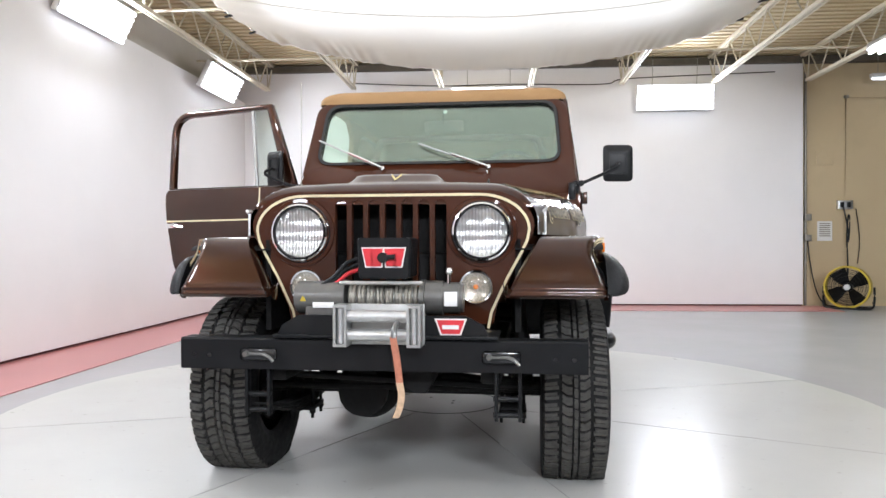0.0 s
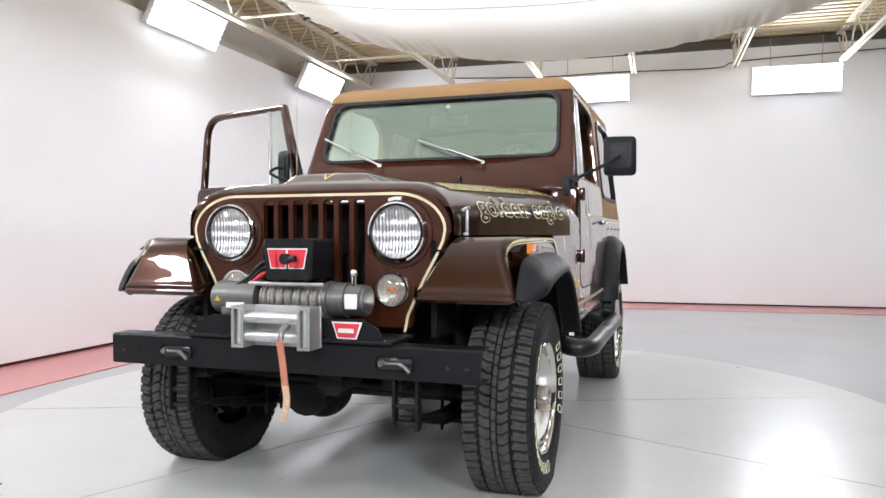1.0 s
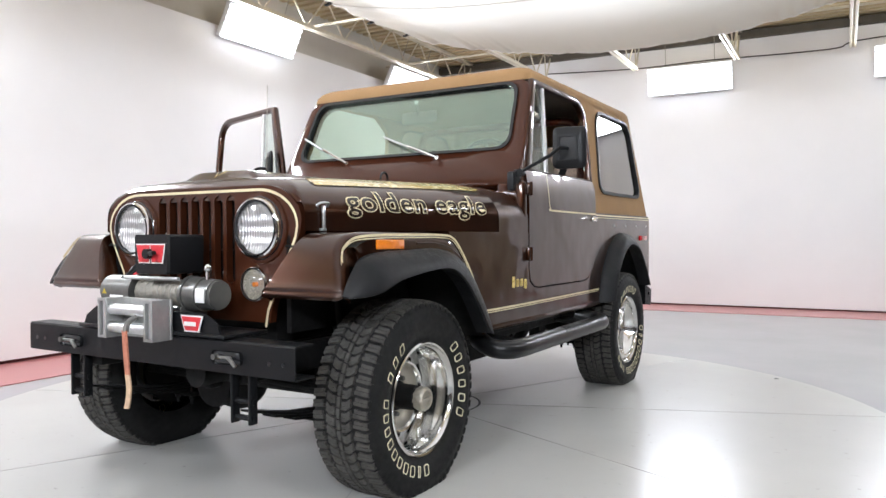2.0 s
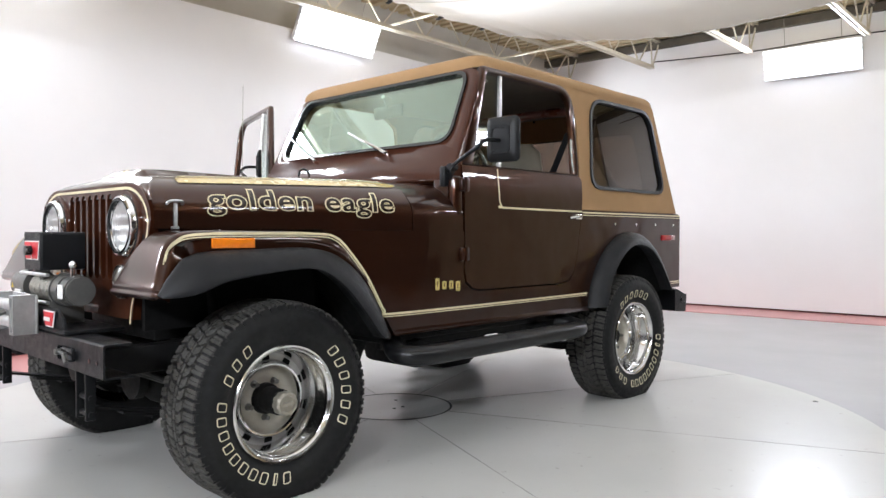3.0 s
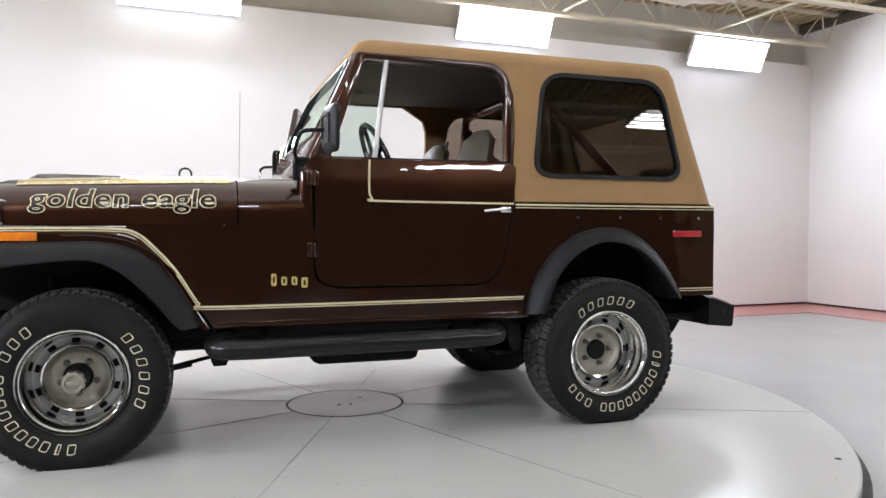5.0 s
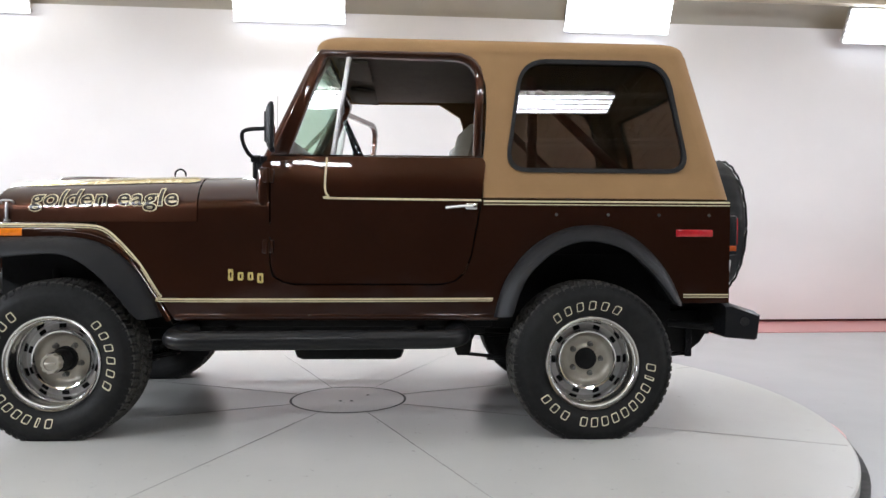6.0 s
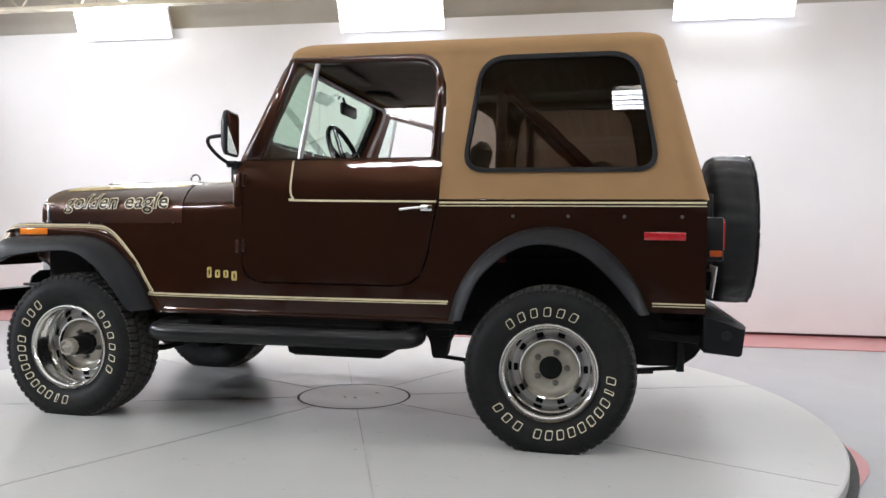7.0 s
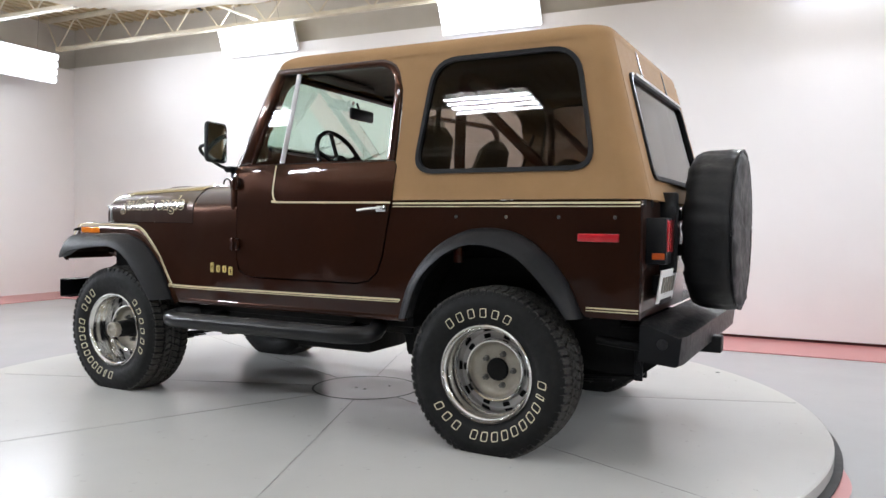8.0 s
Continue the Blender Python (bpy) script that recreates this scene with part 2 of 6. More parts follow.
COVER = mat("vinyl_tyre_cover", (0.012, 0.012, 0.0125), 0.50, 0.0, 0.2, 6.0, 0.6, 40.0, spec=0.3)


# ---- building helpers ----
def thing(name, label, category, m=None, group="", kind=""):
    e = new(name)
    if m is not None:
        e.matrix_world = m
    return tagged(e, label, category, group, kind)


def finish(name, bm, material, smooth=35.0):
    bmesh.ops.recalc_face_normals(bm, faces=bm.faces)
    me = bpy.data.meshes.new(name)
    bm.to_mesh(me)
    bm.free()
    me.materials.append(material)
    if smooth:
        for p in me.polygons:
            p.use_smooth = True
        me.set_sharp_from_angle(angle=radians(smooth))
    return new(name, me)


def part(name, bm, material, parent, label="", smooth=35.0):
    ob = finish(name, bm, material, smooth)
    ob.parent = parent
    if label:
        ob["label"] = label
    return ob


def solid(name, bm, material, label, category, kind="", smooth=35.0, group=""):
    return tagged(finish(name, bm, material, smooth), label, category, group, kind)


def B():
    return bmesh.new()


def box(bm, c, s, bevel=0.0, m=None, seg=2):
    r = bmesh.ops.create_cube(bm, size=1.0)
    vs = r["verts"]
    for v in vs:
        v.co = Vector((v.co.x * s[0], v.co.y * s[1], v.co.z * s[2]))
    if bevel:
        es = list({e for v in vs for e in v.link_edges})
        rr = bmesh.ops.bevel(bm, geom=es, offset=bevel, segments=seg, affect="EDGES", profile=0.5)
        vs = list({v for f in rr["faces"] for v in f.verts} | {v for v in vs if v.is_valid})
    t = Matrix.Translation(c) @ m if m is not None else Matrix.Translation(c)
    for v in vs:
        v.co = t @ v.co
    return vs


def rod(bm, p0, p1, r, seg=12, r2=None):
    p0, p1 = Vector(p0), Vector(p1)
    d = p1 - p0
    q = d.to_track_quat("Z", "Y").to_matrix().to_4x4()
    bmesh.ops.create_cone(bm, cap_ends=True, segments=seg, radius1=r, radius2=r if r2 is None else r2, depth=d.length, matrix=Matrix.Translation((p0 + p1) / 2) @ q)


def smooth_path(pts, n=6):
    """Catmull-Rom through the points."""
    P = [Vector(p) for p in pts]
    out = []
    for i in range(len(P) - 1):
        a, b, c, d = P[max(i - 1, 0)], P[i], P[i + 1], P[min(i + 2, len(P) - 1)]
        for k in range(n):
            t = k / n
            out.append(0.5 * ((2 * b) + (c - a) * t + (2 * a - 5 * b + 4 * c - d) * t * t + (3 * b - a - 3 * c + d) * t ** 3))
    return out + [P[-1]]


def loft(bm, rings, closed=True, caps=True, loop=False):
    rows = [[bm.verts.new(p) for p in ring] for ring in rings]
    n = len(rows[0])
    pairs = list(zip(rows, rows[1:])) + ([(rows[-1], rows[0])] if loop else [])
    for a, b in pairs:
        for k in range(n if closed else n - 1):
            bm.faces.new((a[k], a[(k + 1) % n], b[(k + 1) % n], b[k]))
    if caps and closed and not loop:
        bm.faces.new(rows[0][::-1])
        bm.faces.new(rows[-1])
    return rows


def tube(bm, pts, r, seg=10, loop=False, flat=1.0):
    P = [Vector(p) for p in pts]
    rings = []
    up = Vector((0, 0, 1))
    for i, p in enumerate(P):
        a, b = (P[i - 1], P[(i + 1) % len(P)]) if loop else (P[max(i - 1, 0)], P[min(i + 1, len(P) - 1)])
        d = (b - a).normalized()
        s = d.cross(up)
        if s.length < 1e-3:
            s = d.cross(Vector((1, 0, 0)))
        s.normalize()
        u = s.cross(d)
        rings.append([p + (s * math.cos(2 * math.pi * k / seg) + u * flat * math.sin(2 * math.pi * k / seg)) * r for k in range(seg)])
    loft(bm, rings, True, not loop, loop)


def sheet(bm, pts, thick, normal):
    """A plate from an outline, of a thickness along the normal."""
    n = Vector(normal).normalized() * thick
    a = [bm.verts.new(Vector(p)) for p in pts]
    b = [bm.verts.new(Vector(p) - n) for p in pts]
    bm.faces.new(a)
    bm.faces.new(b[::-1])
    for k in range(len(a)):
        bm.faces.new((a[k], b[k], b[(k + 1) % len(a)], a[(k + 1) % len(a)]))


def rounded(corners, radii, seg=6):
    """A polygon in the plane with each corner rounded."""
    n = len(corners)
    out = []
    for i in range(n):
        p, a, b = Vector(corners[i]), Vector(corners[i - 1]), Vector(corners[(i + 1) % n])
        r = radii[i] if isinstance(radii, (list, tuple)) else radii
        if r <= 0:
            out.append(p)
            continue
        u, v = (a - p).normalized(), (b - p).normalized()
        s, e = p + u * r, p + v * r
        for k in range(seg + 1):
            t = k / seg
            out.append(s * (1 - t) ** 2 + p * 2 * t * (1 - t) + e * t * t)
    return out


def resample(poly, centre, n, turn=0.0):
    """Points where n rays from the centre meet the polygon."""
    out = []
    c = Vector(centre)
    for k in range(n):
        a = turn + 2 * math.pi * k / n
        d = Vector((math.cos(a), math.sin(a)))
        best = None
        for p, q in zip(poly, list(poly[1:]) + [poly[0]]):
            p, q = Vector(p) - c, Vector(q) - c
            e = q - p
            den = d.x * e.y - d.y * e.x
            if abs(den) < 1e-12:
                continue
            t = (p.x * e.y - p.y * e.x) / den
            u = (p.x * d.y - p.y * d.x) / den
            if t > 0 and -1e-5 <= u <= 1 + 1e-5 and (best is None or t > best):
                best = t
        out.append(c + d * best)
    return out


def angles_of(poly, centre):
    return sorted(math.atan2(p[1] - centre[1], p[0] - centre[0]) for p in poly)


def by_angles(poly, centre, angs):
    out = []
    for a in angs:
        out += resample(poly, centre, 1, a)
    return out


def frame_plate(bm, outer, inner, centre, place, thick, soft=0.0):
    """A plate with an opening: place(u, v, depth) puts plane points into space."""
    angs = []
    for a in sorted(angles_of(outer, centre) + angles_of(inner, centre)):
        if not angs or a - angs[-1] > 1e-4:
            angs.append(a)
    o, i = by_angles(outer, centre, angs), by_angles(inner, centre, angs)
    loops = [(o, 0), (i, 0), (i, thick), (o, thick)]
    if soft:
        c = Vector(centre)

        def toward(loop, d):
            return [p + (c - p).normalized() * d for p in loop]
        loops = [(toward(o, soft), 0), (toward(i, -soft * 0.6), 0), (toward(i, -soft * 0.2), soft * 0.3), (i, soft), (i, thick), (toward(o, soft), thick), (toward(o, soft * 0.3), thick - soft * 0.3), (o, thick - soft), (o, soft), (toward(o, soft * 0.3), soft * 0.3)]
    rings = [[place(p.x, p.y, d) for p in loop] for loop, d in loops]
    loft(bm, rings, True, False, True)


def revolve(bm, profile, m, seg=48):
    """Turns (radius, height) points round the local z axis."""
    rings = [[m @ Vector((r * math.cos(2 * math.pi * k / seg), r * math.sin(2 * math.pi * k / seg), h)) for k in range(seg)] for r, h in profile]
    loft(bm, rings, True, False)


# ---- room ----
def room_solid(name, bm, material, label, category, kind="structure", smooth=35.0):
    ob = solid(name, bm, material, label, category, kind, smooth)
    ob.rotation_euler = (0, 0, ROOM_TURN)
    return ob


XL, XR, YB, YF, DECK_Z = -3.74, 9.6, 7.40, -7.25, 3.76
TOP_Z, EDGE = 3.32, 4.93

bm = B()
box(bm, ((XL + XR) / 2, (YB + YF) / 2 + 1, FLOOR_Z - 0.1), (XR - XL + 1, YB - YF + 4, 0.2))
room_solid("floor", bm, GREY_FLOOR, "glossy grey painted concrete studio floor", "floor")
for nm, c, sz in (("floor_stripe_left", (XL + 0.36, (YB + YF) / 2, FLOOR_Z + 0.004), (0.92, YB - YF, 0.006)), ("floor_stripe_back", ((XL + 0.82 + EDGE + 0.24) / 2, YB - 0.39, FLOOR_Z + 0.004), (EDGE + 0.24 - XL - 0.82, 0.92, 0.006)), ("floor_stripe_front", ((XL + 0.82 + XR) / 2, YF + 0.425, FLOOR_Z + 0.004), (XR - XL - 0.82, 0.85, 0.006))):
    bm = B()
    box(bm, c, sz)
    room_solid(nm, bm, RED_FLOOR, "red painted border on the floor along the wall", "floor marking")

bm = B()
box(bm, (XL - 0.09, (YB + YF) / 2, 1.6375 + FLOOR_Z), (0.18, YB - YF + 0.36, 3.205))
room_solid("wall_left", bm, WALL, "smooth white painted studio wall", "wall")
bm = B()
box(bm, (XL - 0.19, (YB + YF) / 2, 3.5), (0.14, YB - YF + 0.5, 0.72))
room_solid("upper_wall_left", bm, WALL_UP_SHADED, "white upper wall above a ledge, coloured darker for its shade", "wall")
bm = B()
box(bm, ((XL - 0.18 + EDGE) / 2, YB + 0.06, 1.80), (EDGE - XL + 0.18, 0.12, 3.66))
room_solid("wall_back", bm, WALL, "smooth white painted studio wall", "wall")
bm = B()
box(bm, ((EDGE + XR) / 2, YB + 0.16, 1.9), (XR - EDGE, 0.12, 4.1))
room_solid("wall_back_beige", bm, BEIGE, "beige painted block wall", "wall")
bm = B()
box(bm, ((XL + XR) / 2, YB + 0.18, 3.68), (XR - XL + 0.4, 0.10, 0.2))
box(bm, ((XL + XR) / 2, YB - 0.02, 3.68), (XR - XL + 0.4, 0.14, 0.10))
room_solid("ledger_beam", bm, DARK_BEAM, "dark ledger beam along the top of the wall", "beam")
bm = B()
box(bm, ((XL + 0.6) / 2, YF - 0.09, 1.58 + FLOOR_Z), (0.6 - XL, 0.18, 3.24))
room_solid("wall_front", bm, WALL, "smooth white painted studio wall", "wall")
bm = B()
box(bm, ((0.6 + XR) / 2, YF - 0.09, 1.58 + FLOOR_Z), (XR - 0.6, 0.18, 3.24))
room_solid("wall_front_dark", bm, UNSEEN_WALL, "unseen dark wall added to darken reflections", "wall")
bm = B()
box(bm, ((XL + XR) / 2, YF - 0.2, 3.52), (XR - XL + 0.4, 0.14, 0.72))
room_solid("upper_wall_front", bm, WALL_UP_SHADED, "white upper wall above a ledge, coloured darker for its shade", "wall")
bm = B()
box(bm, (XR + 0.1, (YB + YF) / 2, 1.8), (0.2, YB - YF + 0.6, 4.1))
room_solid("wall_right", bm, UNSEEN_WALL, "unseen dark wall added to darken reflections", "wall")

# strip under the raised wall panels, the gap's shadow put into its colour
for c, sz in (((XL - 0.06, (YB + YF) / 2, FLOOR_Z + 0.0165), (0.04, YB - YF, 0.033)), (((XL + EDGE) / 2, YB + 0.05, FLOOR_Z + 0.0135), (EDGE - XL, 0.04, 0.027))):
    bm = B()
    box(bm, c, sz)
    room_solid("baseboard", bm, KICKER_SHADE, "recessed strip under the wall panel, coloured dark red for shade", "baseboard")

# corrugated deck, ribs across the joists
bm = B()
prof = []
y = YF - 0.3
while y < YB + 0.4:
    prof += [(y, DECK_Z), (y + 0.085, DECK_Z), (y + 0.10, DECK_Z + 0.045), (y + 0.145, DECK_Z + 0.045)]
    y += 0.16
loft(bm, [[(x, py, pz) for py, pz in prof] for x in (XL - 0.3, XR + 0.3)], False, False)
room_solid("ceiling", bm, DECK, "cream painted corrugated metal roof deck", "ceiling", smooth=0)


def joist(x):
    """Open-web steel joist with angle chords and bent-rod web."""
    e = thing("roof_joist", "cream painted open-web steel roof joist", "joist", group="roof joists", kind="structure")
    e.rotation_euler = (0, 0, ROOM_TURN)
    z0, z1, ya, yb = TOP_Z, DECK_Z - 0.03, YF + 0.28, YB - 0.28
    for nm, z, a, b in (("bottom_chord", z0, ya, yb), ("top_chord", z1, YF, YB)):
        bm = B()
        box(bm, (x - 0.024, (a + b) / 2, z), (0.030, b - a, 0.045), 0.004)
        box(bm, (x + 0.024, (a + b) / 2, z), (0.030, b - a, 0.045), 0.004)
        part(nm, bm, JOIST, e)
    bm = B()
    y, up = ya, True
    rod(bm, (x, ya, z0), (x, YF + 0.05, z1), 0.012, 6)
    while y < yb - 0.01:
        y2 = min(y + 0.36, yb)
        rod(bm, (x, y, z0 if up else z1), (x, y2, z1 if up else z0), 0.010, 6)
        y, up = y2, not up
    rod(bm, (x, yb, z0), (x, YB - 0.05, z1), 0.012, 6)
    part("web", bm, JOIST, e)
    return e


first = joist(0.0)
first.location = Matrix.Rotation(ROOM_TURN, 3, "Z") @ Vector((-3.27, 0, 0))
for k in range(1, 9):
    copy_thing(first, Matrix.Translation(Matrix.Rotation(ROOM_TURN, 3, "Z") @ Vector((-3.27 + 1.36 * k, 0, 0))) @ Matrix.Rotation(ROOM_TURN, 4, "Z"))
for yy in (5.5, 3.35, -3.6):
    bm = B()
    rod(bm, (XL, yy, TOP_Z + 0.07), (XR, yy, TOP_Z + 0.07), 0.016, 8)
    room_solid("bridging_pipe", bm, JOIST, "thin cream pipe running across under the joists", "pipe", "")

# turntable
bm = B()
prof = [(0.31, 0.0), (0.31, -0.01)]
R_T = 2.452
revolve(bm, [(0.0, -0.055), (R_T, -0.055), (R_T, -0.006), (R_T - 0.008, 0.0), (0.0, 0.0)], Matrix.Identity(4), 128)
tt = thing("turntable", "low round turntable with worn pale grey glossy paint", "turntable", Matrix.Translation((0, 0.036, DISC_Z)))
part("platform", bm, TT_TOP, tt)
bm = B()
revolve(bm, [(R_T - 0.05, -0.06), (R_T + 0.035, -0.06), (R_T + 0.035, -0.052), (R_T - 0.05, -0.052)], Matrix.Identity(4), 128)
part("gap_ring", bm, SEAM, tt, "black gap around the edge of the platform")
bm = B()
revolve(bm, [(0.304, 0.0006), (0.306, 0.0014), (0.315, 0.0014), (0.317, 0.0006)], Matrix.Identity(4), 72)
part("centre_hatch_joint", bm, SEAM, tt)
for hx, hy in ((0.045, 0.022), (0.045, -0.040), (-0.10, 0.10)):
    bm = B()
    rod(bm, (hx, hy, 0.0), (hx, hy, 0.0012), 0.009, 10)
    part("hatch_hole", bm, SEAM, tt)
for hx, hy in ((1.594, 1.757), (-1.2, -1.9), (1.9, -1.3), (-1.62, 1.72)):
    bm = B()
    rod(bm, (hx, hy, 0.0), (hx, hy, 0.0012), 0.014, 12)
    part("bolt_hole", bm, SEAM, tt)
bm = B()
loft(bm, [[((2.484 + d) * math.cos(radians(a)), 0.036 + (2.484 + d) * math.sin(radians(a)), FLOOR_Z + 0.004) for d in (0.0, 0.003 + 0.052 * math.sin(math.pi * (90 - a) / 16))] for a in range(74, 91)], False, False)
solid("floor_stripe_arc", bm, RED_FLOOR, "short red painted arc on the floor beside the turntable", "floor marking", "structure")
for k in range(8):
    a = radians(22.8 + 45 * k)
    d, s = Vector((math.cos(a), math.sin(a), 0)), Vector((-math.sin(a), math.cos(a), 0))
    for r0, r1, mt in ((0.32, 0.95 + 0.12 * (k % 3), LINE), (0.95 + 0.12 * (k % 3), R_T - 0.02, FAINT)):
        bm = B()
        pts = [d * r0 + s * 0.0018, d * r1 + s * 0.0018, d * r1 - s * 0.0018, d * r0 - s * 0.0018]
        sheet(bm, [p + Vector((0, 0, 0.0012)) for p in pts], 0.001, (0, 0, 1))
        part("seam", bm, mt, tt)


# lamps
def panel_lamp(world_pos, face, down, width=1.085, height=0.37, n=6, watts=PANEL_W, hang=False, tube_mat=TUBE, spread=172):
    """Fluorescent panel: housing, reflector rim and tubes, facing the angle 'face' and tipped down."""
    m = Matrix.Translation(world_pos) @ Matrix.Rotation(radians(face), 4, "Z") @ Matrix.Rotation(radians(down), 4, "X")
    e = thing("panel_lamp", "bright white multi-tube fluorescent panel lamp", "lamp", m, group="studio panel lamps")
    bm = B()
    box(bm, (0, 0.05, 0), (width, 0.06, height), 0.008)
    part("housing", bm, HOUSING if tube_mat is TUBE else GREY_METAL, e)
    for sx in (-1, 1):
        bm = B()
        box(bm, (sx * (width / 2 - 0.012), 0.02, 0), (0.02, 0.05, height), 0.004)
        part("end_cap", bm, HOUSING, e)
    for k in range(n):
        z = (k - (n - 1) / 2) * height / n
        bm = B()
        rod(bm, (-width / 2 - 0.012, -0.02, z), (width / 2 + 0.012, -0.02, z), (height / n * 0.43 if tube_mat is TUBE else 0.016), 12)
        part("tube", bm, tube_mat, e)
    if hang:
        for sx in (-1, 1):
            bm = B()
            w0p = m @ Vector((sx * width * 0.4, 0.07, 0))
            rod(bm, m.inverted() @ w0p, m.inverted() @ Vector((w0p.x, w0p.y, DECK_Z + 0.01)), 0.004, 6)
            part("hanger", bm, GREY_METAL, e)
    else:
        bm = B()
        box(bm, (0, 0.16, 0.05), (0.05, 0.20, 0.05), 0.004)
        part("bracket", bm, GREY_METAL, e)
        for sx in (-1, 1):
            bm = B()
            tube(bm, [(sx * width * 0.3, 0.07, height / 2 - 0.02), (sx * width * 0.3, 0.10, DECK_Z - world_pos[2] + 0.02)], 0.004, 6)
            part("hanger", bm, GREY_METAL, e)
    if watts <= 0:
        return e
    la = bpy.data.lights.new("panel_light", "AREA")
    la.shape, la.size, la.size_y, la.energy, la.color = "RECTANGLE", width - 0.03, height - 0.02, watts, LAMP_TINT
    la.spread = radians(spread)
    lo = new("panel_light", la)
    lo.matrix_world = m @ Matrix.Translation((0, -0.07, 0)) @ Matrix.Rotation(radians(-90), 4, "X")
    return e


for p, face, down in (((-3.73, 2.49, 3.20), 93.5, 26), ((-3.83, 5.53, 3.145), 93.5, 26), ((-3.53, -0.90, 3.21), 93.5, 26), ((-3.36, -3.98, 3.23), 93.5, 20)):
    panel_lamp(p, face, down, watts=26.0 if p[1] > 5 else PANEL_W)
for p in ((2.53, 7.36, 3.11), (-0.27, 7.22, 3.13)):
    panel_lamp(p, 3.5, 12, 1.10, 0.38, watts=43.0)
# unseen lamps at x > 0 are added to brighten car and back wall
for k, p in enumerate(((-2.10, -6.90, 3.00), (1.4, -6.75, 3.00), (4.8, -6.6, 3.00))):
    panel_lamp(p, 183, 8, 1.06, 0.40, 4, (15.0, FRONT_W, 165.0)[k], spread=172 if p[0] > 0 else 95)
# the last lamp, at y -5.92, is unseen and added to brighten the left wall
for y in (4.60, 1.97, -0.66, -3.29, -5.92):
    panel_lamp((4.54, y, 3.15), 272, 86, 0.95, 0.42, 4, 0.0, True, TUBE_RIGHT)
la = bpy.data.lights.new("canopy_light", "AREA")
la.shape, la.size, la.size_y, la.energy, la.color = "RECTANGLE", 4.2, 6.2, CANOPY_W, LAMP_TINT
new("canopy_light", la).matrix_world = Matrix.Translation((0.2, 0.0, 3.52)) @ Matrix.Rotation(ROOM_TURN, 4, "Z")

# canopy: sagging sheet hung by clips, its far third dipping below a cross seam
NX, NY = 210, 140
rows = []
for j in range(NY + 1):
    v = j / NY
    row = []
    for i in range(NX + 1):
        u = i / NX
        x = -2.42 + 5.3 * u
        y = -3.6 + 7.5 * v
        cup = 4 * u * (1 - u)
        sag = 0.40 * cup ** 0.9
        mid = 0.05 * math.sin(math.pi * v)
        ridge = 0.13 * cup * (min(v / 0.80, 1.0) ** 2 if v < 0.80 else max(1 - v, 0) / 0.20)
        side = (abs(u - 0.5) * 2) ** 5
        ripple = 0.016 * math.sin(v * 92 + 2.2 * math.sin(v * 23)) * side + 0.012 * math.sin(v * 41 + u * 15) * side
        ripple += 0.010 * math.sin(u * 70 + 3 * math.sin(v * 9)) * (abs(v - 0.5) * 2) ** 7 * (0.3 + abs(u - 0.5) * 1.6)
        ripple += 0.010 * noise.noise(Vector((u * 5, v * 6, 0.3))) + 0.004 * noise.noise(Vector((u * 14, v * 9, 3.3)))
        hemline = max((abs(v - 0.5) - 0.40) / 0.10, 0) ** 1.3
        ripple += 0.011 * math.sin(u * 230 + 4 * math.sin(u * 31)) * hemline * (0.2 + abs(u - 0.5) * 1.6)
        y += 0.55 * (v - 0.5) * 2 * cup * abs(v - 0.5)
        row.append((x, y, 3.29 - sag - mid + ridge + ripple))
    rows.append(row)
canopy = thing("cloth_canopy", "large sagging white cloth canopy clipped under the joists", "canopy", Matrix.Rotation(ROOM_TURN, 4, "Z"))
bm = B()
loft(bm, rows, False, False)
part("sheet", bm, CLOTH, canopy, "", 180)
for pts in (rows[0], rows[-1], [r[0] for r in rows], [r[-1] for r in rows]):
    bm = B()
    tube(bm, [Vector(p) for p in pts[::2]], 0.008, 6)
    part("hem", bm, CLOTH, canopy)
bm = B()
tube(bm, [Vector(p) - Vector((0, 0, 0.002)) for p in rows[round(0.8 * NY)][::2]], 0.006, 6)
part("cross_seam", bm, CLOTH, canopy)

# canopy clips and cords
def clip(u, v):
    i, j = round(u * NX), round(v * NY)
    p = Vector(rows[j][i])
    e = thing("canopy_clip", "black spring clip on a cord holding the cloth canopy", "clip", Matrix.Rotation(ROOM_TURN, 4, "Z"), group="canopy clips")
    bm = B()
    for dz in (-0.022, 0.022):
        box(bm, (p.x, p.y, p.z + dz * 0.6), (0.10, 0.045, 0.012), 0.004, Matrix.Rotation(radians(dz * 500), 4, "Y"))
    rod(bm, (p.x, p.y - 0.025, p.z), (p.x, p.y + 0.025, p.z), 0.012, 8)
    part("jaws", bm, PLASTIC, e)
    bm = B()
    out = Vector((-1 if u < 0.5 else 1, 0, 0)) if u in (0, 1) else Vector((0, 1 if v > 0.5 else -1, 0))
    rod(bm, p, (p.x + out.x * 0.12, p.y + out.y * 0.12, DECK_Z + 0.02), 0.003, 6)
    part("cord", bm, PLASTIC, e)


for v in (0.0, 0.2, 0.4, 0.6, 0.8, 0.9, 1.0):
    clip(0, v)
    clip(1, v)

# things on and by the beige wall
def back(x, y, z):
    return Vector((x * 1.058, YB + 0.10 - y, max(0.95 + (z - 0.95) * 1.045, FLOOR_Z + 0.012)))


RT4 = Matrix.Rotation(ROOM_TURN, 4, "Z")


def conduit(name, pts, r, label, mt=GREY_METAL):
    e = thing(name, label, "conduit", RT4)
    bm = B()
    tube(bm, pts, r, 8)
    part("pipe", bm, mt, e)
    return e


